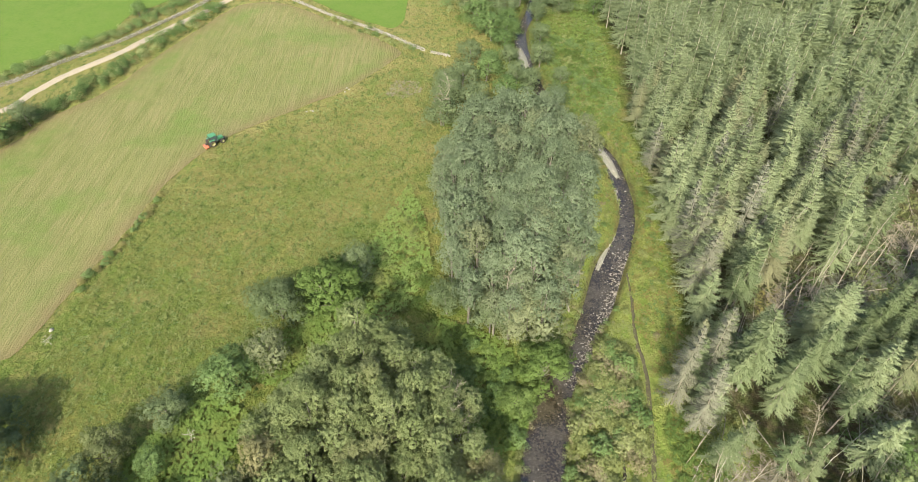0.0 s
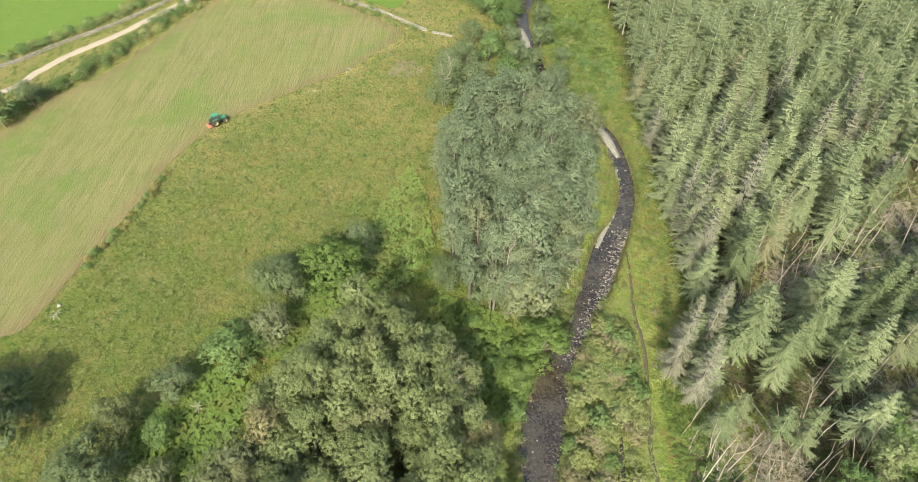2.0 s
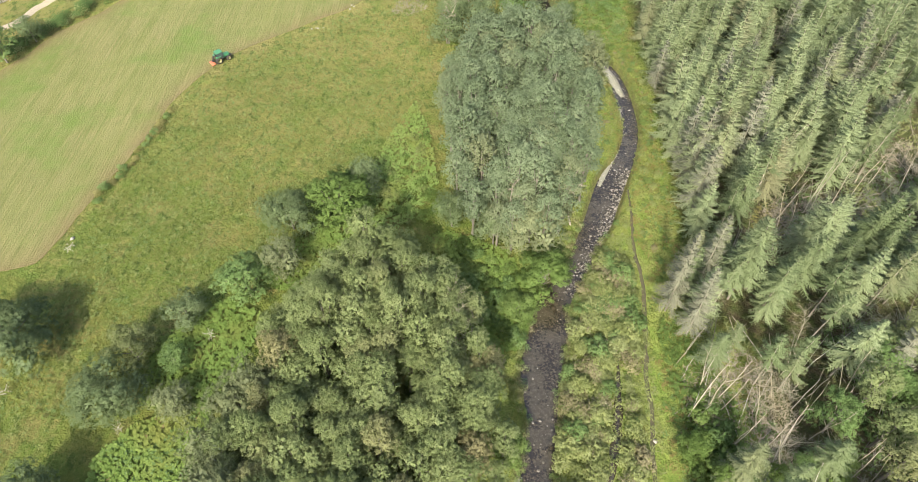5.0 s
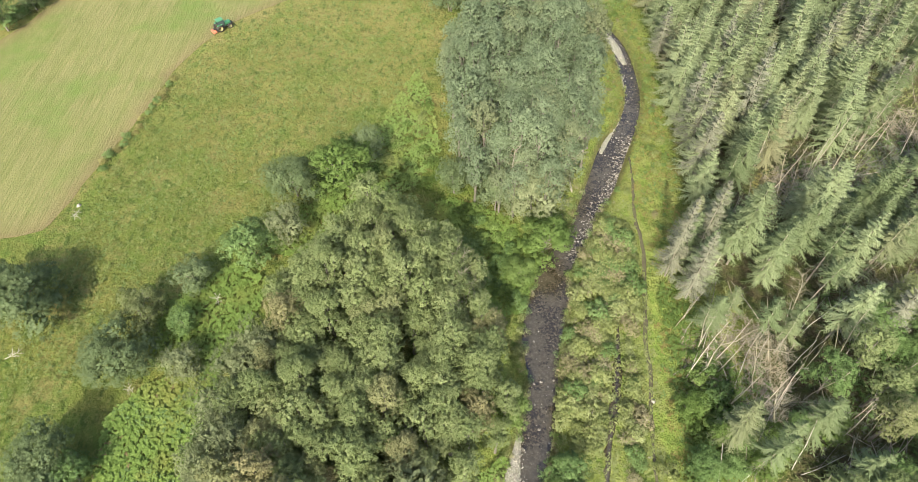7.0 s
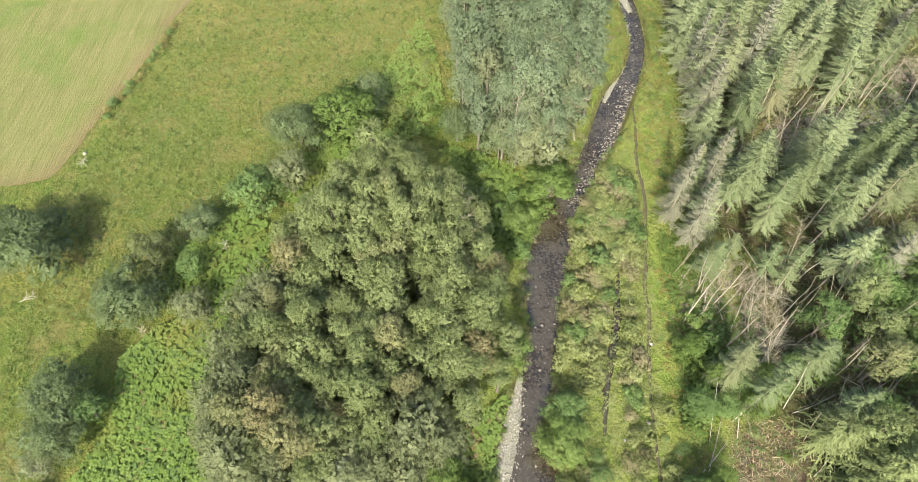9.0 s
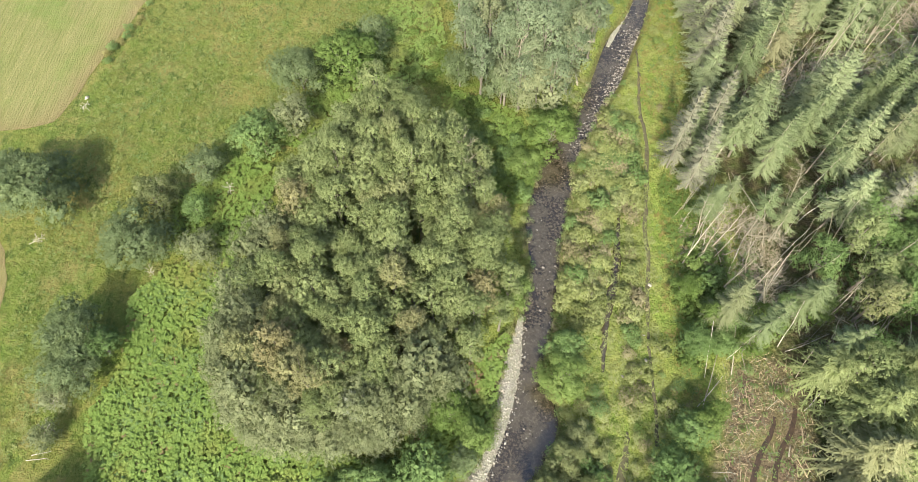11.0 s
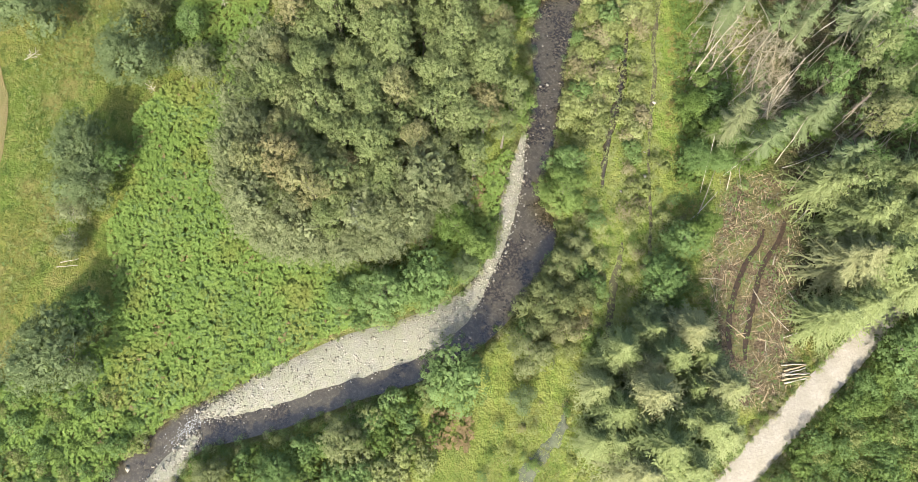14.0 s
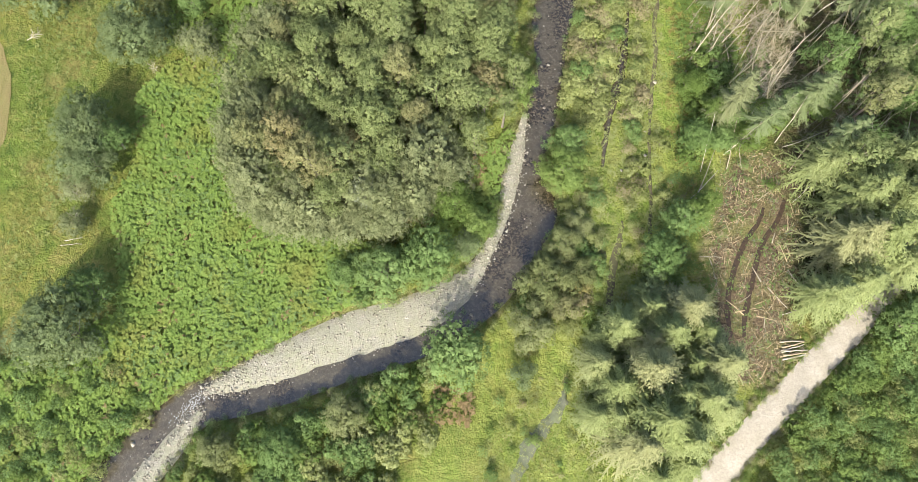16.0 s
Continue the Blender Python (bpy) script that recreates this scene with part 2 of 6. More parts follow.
M_PASTURE = plain_mat("pasture_grass", (0.055, 0.108, 0.014), (0.094, 0.148, 0.024), 2.0, 0.85, 0.15, 0.5, second=(0.100, 0.140, 0.030))
M_LANE = plain_mat("lane_gravel", (0.21, 0.18, 0.13), (0.33, 0.29, 0.22), 4.0, 0.9, second=(0.30, 0.25, 0.16))
M_ROAD = plain_mat("road_gravel", (0.22, 0.20, 0.165), (0.33, 0.305, 0.26), 4.0, 0.9, second=(0.20, 0.18, 0.135))
M_TRAIL = plain_mat("muddy_track", (0.032, 0.027, 0.017), (0.092, 0.078, 0.046), 2.5, 0.8, second=(0.075, 0.080, 0.032))
M_MUD = plain_mat("wet_mud", (0.016, 0.011, 0.008), (0.055, 0.036, 0.022), 2.5, 0.45)
M_WET = plain_mat("wet_ground", (0.040, 0.046, 0.034), (0.120, 0.122, 0.090), 2.0, 0.22, 0.6, 0.15, second=(0.11, 0.13, 0.04))
M_SHINGLE = plain_mat("river_shingle", (0.12, 0.114, 0.094), (0.31, 0.298, 0.258), 7.0, 0.9, bump=1.0, second=(0.19, 0.20, 0.12))
M_FOAM = plain_mat("white_water", (0.40, 0.42, 0.43), (0.68, 0.70, 0.71), 6.0, 0.4)


def stone_mat(name, a, b, lichen):
    k = Mat(name, 0.85)
    c = k.mix(k.island(), a, b)
    g = k.noise(4, 5)
    k.colour(k.mix(k.math("MULTIPLY", g, 0.4), c, lichen)).bump(g, 0.4, 0.03)
    return k.m


M_STONE = stone_mat("grey_stone", (0.085, 0.074, 0.06), (0.28, 0.252, 0.212), (0.18, 0.17, 0.125))
M_PEBBLE = stone_mat("pale_pebbles", (0.15, 0.135, 0.11), (0.42, 0.395, 0.345), (0.26, 0.25, 0.19))


def water_mat():
    k = Mat("peaty_water", 0.07, spec=0.8)
    stony = k.noise(3.4, 5, 0.75, lo=0.48, hi=0.68)
    c = k.mix(k.noise(0.22, 4, 0.65, lo=0.42, hi=0.6), (0.021, 0.016, 0.009), (0.045, 0.039, 0.026))
    c = k.mix(k.math("MULTIPLY", stony, 0.55), c, (0.125, 0.108, 0.070))
    k.colour(c)
    k.p.inputs["IOR"].default_value = 1.5
    ripple = k.noise(1.1, 4, 0.65, where=k.place((1.3, 0.8, 1)))
    k.bump(k.math("ADD", ripple, k.math("MULTIPLY", k.noise(6, 3), 0.35)), 0.35, 0.06)
    return k.m


M_WATER = water_mat()


# ---- shapes ----
class Geo:
    """Quads gathered from many small pieces into one mesh."""

    def __init__(self):
        self.v, self.f, self.n, self.count = [], [], [], 0

    def add(self, v, f, puff=None):
        """puff: the way the mass of leaves faces at each leaf."""
        self.v.append(np.asarray(v, float).reshape(-1, 3))
        self.f.append(np.asarray(f, int).reshape(-1, 4) + self.count)
        self.n.append(np.zeros_like(self.v[-1]) if puff is None else np.repeat(puff, len(self.v[-1]) // len(puff), 0))
        self.count += len(self.v[-1])
        return self

    def mesh(self, name, mat, smooth=False):
        me = quad_mesh(name, np.concatenate(self.v), np.concatenate(self.f), mat, smooth)
        n = np.concatenate(self.n)
        if n.any():
            a = me.attributes.new("puff", "FLOAT_VECTOR", "POINT")
            a.data.foreach_set("vector", np.ascontiguousarray(n, np.float32).ravel())
        return me


def quad_mesh(name, v, f, mat, smooth=False):
    me = bpy.data.meshes.new(name)
    me.vertices.add(len(v))
    me.vertices.foreach_set("co", np.ascontiguousarray(v, np.float32).ravel())
    me.loops.add(f.size)
    me.loops.foreach_set("vertex_index", np.ascontiguousarray(f, np.int32).ravel())
    me.polygons.add(len(f))
    me.polygons.foreach_set("loop_start", np.arange(0, f.size, 4, dtype=np.int32))
    me.update(calc_edges=True)
    if smooth:
        me.polygons.foreach_set("use_smooth", np.ones(len(f), bool))
    me.materials.append(mat)
    return me


def set_attr(me, name, values):
    a = me.attributes.new(name, "FLOAT", "POINT")
    a.data.foreach_set("value", np.ascontiguousarray(values, np.float32))


def tube(points, radii, sides=6, cap=False):
    """A tapered tube along points."""
    p = np.asarray(points, float)
    r = np.broadcast_to(np.asarray(radii, float), len(p))
    way = np.gradient(p, axis=0)
    way /= np.linalg.norm(way, axis=1, keepdims=True) + 1e-9
    ref = np.array([1.0, 0, 0]) if abs(way[0, 0]) < 0.8 else np.array([0, 1.0, 0])
    a = np.cross(way, ref)
    a /= np.linalg.norm(a, axis=1, keepdims=True) + 1e-9
    b = np.cross(way, a)
    t = np.arange(sides) * 2 * np.pi / sides
    v = p[:, None] + r[:, None, None] * (a[:, None] * np.cos(t)[None, :, None] + b[:, None] * np.sin(t)[None, :, None])
    i, j = np.meshgrid(np.arange(len(p) - 1), np.arange(sides), indexing="ij")
    k = (j + 1) % sides
    f = np.stack([i * sides + j, i * sides + k, (i + 1) * sides + k, (i + 1) * sides + j], -1).reshape(-1, 4)
    if cap and sides == 6:
        e = (len(p) - 1) * sides
        f = np.concatenate([f, [[3, 2, 1, 0], [5, 4, 3, 0], [e, e + 1, e + 2, e + 3], [e, e + 3, e + 4, e + 5]]])
    return v.reshape(-1, 3), f


def blades(at, way, side, length, width):
    """Rhombic leaves: from at, along way, widened along side."""
    length, width = np.asarray(length)[..., None], np.asarray(width)[..., None]
    v = np.stack([at, at + way * length * 0.45 + side * width * 0.5, at + way * length, at + way * length * 0.45 - side * width * 0.5], 1)
    return v.reshape(-1, 3), np.arange(len(at) * 4).reshape(-1, 4)


def unit(v):
    return v / (np.linalg.norm(v, axis=-1, keepdims=True) + 1e-9)


def ball(centre, radius, rng, rough=0.12, nu=7, nv=4, squash=1.0):
    """A lumpy closed ball of quads."""
    u = np.arange(nu) * 2 * np.pi / nu
    w = np.linspace(-1.35, 1.35, nv + 1)
    d = np.stack([np.cos(w)[:, None] * np.cos(u), np.cos(w)[:, None] * np.sin(u), np.sin(w)[:, None] * np.ones(nu)], -1)
    d = d * (1 + rng.uniform(-rough, rough, d.shape[:2]))[..., None] * np.array([1, 1, squash])
    i, j = np.meshgrid(np.arange(nv), np.arange(nu), indexing="ij")
    k = (j + 1) % nu
    f = np.stack([i * nu + j, i * nu + k, (i + 1) * nu + k, (i + 1) * nu + j], -1).reshape(-1, 4)
    return np.asarray(centre) + radius * d.reshape(-1, 3), f


def broadleaf(seed, high, wide, base, boughs, clumps, per, leaf, narrow=0.6, loose=0.5, bough=0.48, tuft=0.14, point=0.0, stretch=0.95, inner=60, brush=0.0):
    """Trunk and crown: limbs that carry uneven domes, each dome covered with tufts of small leaves, over larger leaf masses inside."""
    rng = np.random.default_rng(seed)
    crown, wood = Geo(), Geo()
    mid = (base + high) / 2
    bend = np.array([rng.uniform(-1, 1), rng.uniform(-1, 1), 0]) * wide * 0.2
    stem = np.array([[0, 0, -0.3], bend * 0.3 + [0, 0, base * 0.6], bend * 0.8 + [0, 0, mid], bend + [0, 0, high * 0.86]])
    thick = 0.016 * high + 0.03
    wood.add(*tube(stem, [thick * 1.3, thick, thick * 0.65, thick * 0.2], 6))
    flat, heart = np.array([1, 1, stretch]), bend * 0.6 + [0, 0, mid]
    domes = []
    for i in range(boughs):
        a = i * 2.399 + rng.uniform(-0.5, 0.5)
        u = (i + 0.5) / boughs
        z = base + (high - base) * (0.2 + 0.8 * u ** 0.8)
        reach = wide * math.sqrt(max(0.0, 1 - ((z - mid) / (high - mid + 0.01)) ** 2)) * rng.uniform(0.35, 0.8) * (1 - point * u)
        size = wide * bough * rng.uniform(0.62, 1.2) * (1 - 0.5 * point * u)
        c = np.array([math.cos(a) * reach, math.sin(a) * reach, min(z, high - size * 0.9 * stretch)]) + bend * 0.6
        c[2] = max(c[2], base * 0.4 + size * 0.6)
        domes.append((c, size))
    for k, (c, size) in enumerate(domes):
        root = stem[1] + (stem[2] - stem[1]) * rng.uniform(0, 0.9)
        wood.add(*tube([root, (root + c) / 2 + [0, 0, 0.15 * size], c], [thick * 0.4, thick * 0.28, thick * 0.1], 4))
        q = np.arange(clumps) + 0.5
        dz = 1 - 1.45 * q / clumps
        da = q * 2.39996 + rng.uniform(0, 6.28)
        d = unit(np.stack([np.cos(da) * np.sqrt(1 - dz ** 2), np.sin(da) * np.sqrt(1 - dz ** 2), dz], 1) + rng.normal(size=(clumps, 3)) * 0.16)
        p = c + d * size * rng.uniform(0.82, 1.08, (clumps, 1)) * flat
        free = np.ones(clumps, bool)
        for m, (c2, size2) in enumerate(domes):
            if m != k:
                free &= np.linalg.norm((p - c2) / flat, axis=1) > 0.80 * size2
        d, p = d[free], p[free]
        n = len(p)
        if n:
            cs = np.repeat(tuft * wide * rng.uniform(0.65, 1.4, (n, 1)), per, 0)
            d, p = np.repeat(d, per, 0), np.repeat(p, per, 0)
            e = unit(rng.normal(size=d.shape) + 0.8 * d)
            at = p + e * cs * rng.uniform(0.35, 1.0, (n * per, 1)) * [1, 1, 0.8]
            nor = unit(e + 0.6 * d + [0, 0, 0.3] + loose * rng.normal(size=d.shape))
            way = unit((1 - brush) * unit(np.cross(nor, rng.normal(size=d.shape))) + brush * (0.5 * d + 0.5 * e + [0, 0, 0.3]))
            nor = unit(nor - way * (nor * way).sum(1, keepdims=True))
            ln = leaf * rng.uniform(0.6, 1.4, n * per)
            crown.add(*blades(at - way * ln[:, None] * 0.5, way, np.cross(nor, way), ln, ln * narrow), 0.8 * unit(0.4 * unit(p - heart) + 0.55 * d + 0.4 * e + [0, 0, 0.22]))
        d = unit(rng.normal(size=(inner, 3)) + [0, 0, 0.35])
        at = c + d * size * rng.uniform(0.35, 0.66, (inner, 1)) * flat
        nor = unit(d + 0.8 * rng.normal(size=d.shape))
        way = unit(np.cross(nor, rng.normal(size=d.shape)))
        ln = min(leaf * 2.2, size * 0.30) * rng.uniform(0.6, 1.3, inner)
        crown.add(*blades(at - way * ln[:, None] * 0.5, way, np.cross(nor, way), ln, ln * 0.7), 0.8 * unit(d + [0, 0, 0.7]))
    return {"trunk": wood.mesh("trunk", M_BARK), "crown": crown}


def tree_kind(mat, seeds, **kw):
    out = []
    for s in seeds:
        parts = broadleaf(s, **kw)
        parts["crown"] = parts["crown"].mesh("crown", mat)
        out.append(parts)
    return out


def conifer(seed, high, wide, base, whorls, twigs, mat, bark, twig_w=0.20, dead_from=None, curl=0.35, droop=0.45, per=6, pad_w=0.15, fine=1.0, ragged=0.24):
    """A spruce: whorls of flat, feathered branches, shorter towards the tip."""
    rng = np.random.default_rng(seed)
    green, wood, dead = Geo(), Geo(), Geo()
    sway = rng.normal(size=2) * 0.25
    spine = lambda z: np.array([sway[0] * (z / high) ** 2, sway[1] * (z / high) ** 2, z])
    wood.add(*tube([spine(z) for z in (-0.3, high * 0.3, high * 0.65, high)], [0.0085 * high, 0.0068 * high, 0.004 * high, 0.012], 6))
    s = np.linspace(0.12, 1.0, twigs)
    for i in range(whorls):
        u = i / (whorls - 1)
        z = base + (high * 0.985 - base) * u
        n = per if u < 0.8 else 5
        for b in range(n):
            a = b * 2 * np.pi / n + i * 0.7 + rng.uniform(-0.6, 0.6)
            length = wide * (1.02 - u) ** 0.72 * rng.uniform(0.79 - ragged, 1.18)
            d = np.array([math.cos(a), math.sin(a), 0])
            e = np.array([-d[1], d[0], 0])
            fall = droop * (1.1 - u) - 0.35 * u
            z0 = rng.uniform(-0.55, 0.55) * (high - base) / whorls
            at = spine(z) + [0, 0, z0] + d * (s * length)[:, None] + np.array([0, 0, 1.0]) * (length * (-fall * s + curl * s ** 2))[:, None]
            pad = unit(at[-1] - at[0])
            green.add(*blades(at[:1] - pad * 0.1, pad[None], e[None], [length * 0.98], [0.04 + length * pad_w]), 0.6 * unit(d * 0.5 + [0, 0, 0.8])[None])
            for sign in (1, -1):
                way = unit(d * 0.75 + e * sign * rng.uniform(0.55, 0.85) + [0, 0, -0.22] + rng.normal(size=(twigs, 3)) * ragged)
                ln = fine * (length * (0.14 + 0.22 * (1 - s)) + 0.20)
                side = unit(np.cross(way, np.array([0, 0, 1.0]) + rng.normal(size=(twigs, 3)) * 0.25))
                green.add(*blades(at, way, side, ln, np.full(twigs, twig_w) * rng.uniform(0.7, 1.3, twigs)), 0.6 * unit(d * 0.7 + way * 0.3 + [0, 0, 0.6]))
    if dead_from is not None:
        for z in np.linspace(dead_from, base, 12):
            for a in rng.uniform(0, 6.28, 4):
                d = np.array([math.cos(a), math.sin(a), -0.25])
                p = spine(z)
                ln = wide * rng.uniform(0.35, 0.8)
                dead.add(*tube([p, p + d * ln], [0.035, 0.012], 4))
    parts = {"trunk": wood.mesh("trunk", bark), "crown": green.mesh("crown", mat)}
    if dead.v:
        parts["dead_whorl"] = dead.mesh("dead_whorl", M_DEADTWIG)
    return parts


def snag(seed, high, spread, bark, limbs=7, forks=3, fine=1.0, crook=0.06):
    """A leafless tree: a crooked stem with forking limbs."""
    rng = np.random.default_rng(seed)
    g = Geo()
    p = [np.array([0, 0, -0.2])]
    for i in range(4):
        p.append(p[-1] + np.array([rng.normal() * crook * high, rng.normal() * crook * high, high / 4]))
    p = np.array(p)
    g.add(*tube(p, np.linspace((0.012 * high + 0.03) * min(1, 0.4 + crook * 10), 0.02, 5), 6))
    for i in range(limbs):
        q = p[1] + (p[4] - p[1]) * (i + 0.5) / limbs
        a = i * 2.4 + rng.uniform(-0.4, 0.4)
        d = unit(np.array([math.cos(a), math.sin(a), rng.uniform(0.4, 1.0)]))
        ln = spread * rng.uniform(0.6, 1.1)
        tip = q + d * ln
        g.add(*tube([q, q + d * ln * 0.5 + [0, 0, 0.06 * ln], tip], [0.035 * fine, 0.025 * fine, 0.01], 5))
        for k in range(forks):
            r = q + d * ln * rng.uniform(0.35, 0.9)
            e = unit(d + rng.normal(size=3) * 0.7)
            g.add(*tube([r, r + e * ln * 0.4], [0.018 * fine, 0.008], 4))
    return g.mesh("snag", bark)


def part(name, mesh_data, parent, label=""):
    ob = new(name, mesh_data)
    ob.parent = parent
    if label:
        tagged(ob, label)
    return ob


def plant(name, parts, x, y, size=1.0, turn=0.0, label="", category="tree", group="", tall=1.0, z=None, tilt=(0, 0)):
    """One plant: an empty at its foot with its parts, on meshes that alike plants share."""
    root = new(name)
    root.matrix_basis = pose(x, y, height(x, y) if z is None else z, tilt[0], tilt[1], turn) @ Matrix.Diagonal((size, size, size * tall, 1))
    for key, me in parts.items():
        part(key, me, root)
    return tagged(root, label, category, group)


def single(name, me, x, y, size=1.0, turn=0.0, label="", category="", group="", tall=1.0, z=None, tilt=(0, 0), kind=""):
    ob = new(name, me)
    ob.matrix_basis = pose(x, y, height(x, y) if z is None else z, tilt[0], tilt[1], turn) @ Matrix.Diagonal((size, size, size * tall, 1))
    return tagged(ob, label, category, group, kind)


# ---- the lie of the land ----
def smooth_line(pts, step=4):
    """Catmull-Rom through the points."""
    p = np.asarray(pts, float)
    q = np.concatenate([[2 * p[0] - p[1]], p, [2 * p[-1] - p[-2]]])
    out = []
    for i in range(1, len(q) - 2):
        for t in np.arange(step) / step:
            a, b, c, d = q[i - 1], q[i], q[i + 1], q[i + 2]
            out.append(0.5 * (2 * b + (c - a) * t + (2 * a - 5 * b + 4 * c - d) * t * t + (3 * b - a - 3 * c + d) * t ** 3))
    return np.array(out + [p[-1]])


def near_line(x, y, line):
    """Distance to a polyline, and the value of its third column there."""
    x, y = np.asarray(x, float), np.asarray(y, float)
    best, val = np.full(x.shape, 1e9), np.zeros(x.shape)
    for a, b in zip(line[:-1], line[1:]):
        d = b[:2] - a[:2]
        t = np.clip(((x - a[0]) * d[0] + (y - a[1]) * d[1]) / (d @ d + 1e-9), 0, 1)
        r = np.hypot(x - a[0] - d[0] * t, y - a[1] - d[1] * t)
        hit = r < best
        best = np.where(hit, r, best)
        if len(a) > 2:
            val = np.where(hit, a[2] + (b[2] - a[2]) * t, val)
    return best, val


def inside(x, y, poly):
    x, y = np.asarray(x, float), np.asarray(y, float)
    odd = np.zeros(x.shape, bool)
    for (ax, ay), (bx, by) in zip(poly, list(poly[1:]) + [poly[0]]):
        cross = (ay > y) != (by > y)
        odd ^= cross & (x < (bx - ax) * (y - ay) / ((by - ay) if by != ay else 1e-9) + ax)
    return odd


# channel: x, y, full width between the banks
RIVER = smooth_line([
    (24, 205, 3.6), (21.7, 175, 3.4), (17.7, 161, 2.6), (16.0, 153, 3.0), (16.4, 140, 3.0), (19.0, 126, 2.4), (24.5, 114, 2.4),
    (29.2, 103.5, 2.8), (30.4, 97, 3.0), (30.7, 88.6, 2.8), (29.9, 83, 2.8), (27.7, 77, 3.4), (24.8, 71.7, 4.6), (21.9, 64.2, 4.4),
    (19.2, 58.5, 3.6), (17.2, 54, 3.4), (13.4, 48, 4.2), (12.3, 43.5, 5.2), (10.5, 36.5, 5.4), (10.2, 30, 3.8), (9.0, 23.5, 4.2),
    (7.0, 17, 4.6), (6.4, 13, 5.6), (7.0, 9.6, 7.4), (5.4, 5.3, 6.4), (1.2, -0.5, 6.6), (-6.0, -5.0, 7.4), (-14, -7.6, 7.6), (-21.3, -10.8, 7.0),
    (-27, -13, 6.0), (-31.6, -14.8, 5.0), (-35.3, -18.6, 6.2), (-39.3, -23.5, 6.6), (-46, -32, 7.0)], 4)
FIELD = [(-75, 2), (-62, 6), (-60, 15.9), (-59.6, 20), (-60.7, 26.7), (-64, 33), (-74, 39), (-80, 45.5), (-75, 51), (-67, 52.2), (-63, 54.5), (-61, 63),
         (-58.2, 73.9), (-56.2, 81.8), (-54.5, 90.5), (-51.3, 99.4), (-45.6, 108.3), (-35.3, 117), (-24, 126.6), (-15.7, 138.2), (-14.0, 143),
         (-20.5, 150.5), (-33, 159.8), (-46.5, 170), (-56, 171), (-61.5, 166.5), (-67.4, 153.4), (-73.5, 136.9), (-76.8, 126.4), (-85.4, 114.6), (-90.3, 102.5),
         (-104, 86), (-140, 62), (-165, 30), (-140, 5)]
EDGE = smooth_line([(33, 205), (38, 152), (35.5, 120), (36, 95), (35, 82), (34.3, 71), (33.5, 59), (30.5, 50), (28.5, 40), (27.5, 30), (27.0, 19), (26.5, 6), (25, -4)], 3)
GAPS = [(39, 56.5, 3.4), (44, 58, 3.2), (50, 62, 4.5), (55, 64.5, 4.6), (60, 65, 4.6), (66, 67, 4.6), (71, 71, 5.2), (77, 75, 5.6), (82, 83, 5.5), (62, 59, 3.6), (57, 70, 3.0), (100, 146, 6), (54, 40, 4.8), (60, 42.5, 4.8), (66, 44, 4), (53, 26, 5.5), (48, 24, 4.0), (36, 42, 3.0), (34, 28.5, 5.0), (46, 20, 4.5)]
BRACKEN = [(-31, 32), (-40, 28), (-43.5, 24), (-42, 15), (-44.5, 9), (-42.5, 1.5), (-41.5, -4), (-51, -9), (-62, -14), (-62, -34), (-46, -29), (-37, -16), (-32.5, -12.0), (-27, -9.8), (-16.5, -4.0), (-6, 1.0), (-14.5, 5.4),
           (-22, 6), (-27, 9), (-30.5, 15.2), (-31, 24)]
SLASH = [(28.4, 6.5), (27.8, -3.6), (30.2, -11), (35.3, -11.6), (37.4, -6), (38.2, 0), (40, 10), (39.6, 16.4), (35.5, 17.5), (31.8, 15.9)]


def height(x, y):
    """Ground level: gentle swells, the carved channel, low banks."""
    x, y = np.asarray(x, float), np.asarray(y, float)
    z = 0.14 * np.sin(x * 0.11 + 0.6) * np.sin(y * 0.083) + 0.10 * np.sin(x * 0.05 - y * 0.071)
    d, w = near_line(x, y, RIVER)
    e = d - w / 2
    k = np.clip((0.9 - e) / 1.5, 0, 1)
    k = k * k * (3 - 2 * k)
    far = np.clip((np.hypot(x, y - 60) - 230) / 900, 0, 1)
    z = z * (1 - k) - 1.55 * k + 26 * far * far
    return float(z) if z.ndim == 0 else z


def lines(fine_lo, fine_hi, fine, mid_lo, mid_hi, mid, reach):
    a = np.arange(fine_lo, fine_hi, fine)
    lo = np.arange(fine_lo - mid, mid_lo, -mid)[::-1]
    hi = np.arange(a[-1] + mid, mid_hi, mid)
    grow = np.cumsum(mid * 1.35 ** np.arange(1, 22))
    grow = grow[grow < reach]
    return np.concatenate([(lo[0] - grow)[::-1], lo, a, hi, hi[-1] + grow])


gx = lines(-50, 46, 0.62, -170, 170, 2.2, 2600)
gy = lines(-36, 125, 0.66, -70, 240, 2.2, 2600)
GX, GY = np.meshgrid(gx, gy)
X, Y = GX.ravel(), GY.ravel()
Z = height(X, Y)
i, j = np.meshgrid(np.arange(len(gy) - 1), np.arange(len(gx) - 1), indexing="ij")
n = len(gx)
me = quad_mesh("ground", np.stack([X, Y, Z], 1), np.stack([i * n + j, i * n + j + 1, (i + 1) * n + j + 1, (i + 1) * n + j], -1).reshape(-1, 4), M_GROUND, True)
d, w = near_line(X, Y, RIVER)
e = d - w / 2
edge_x = np.interp(Y, EDGE[::-1, 1], EDGE[::-1, 0])
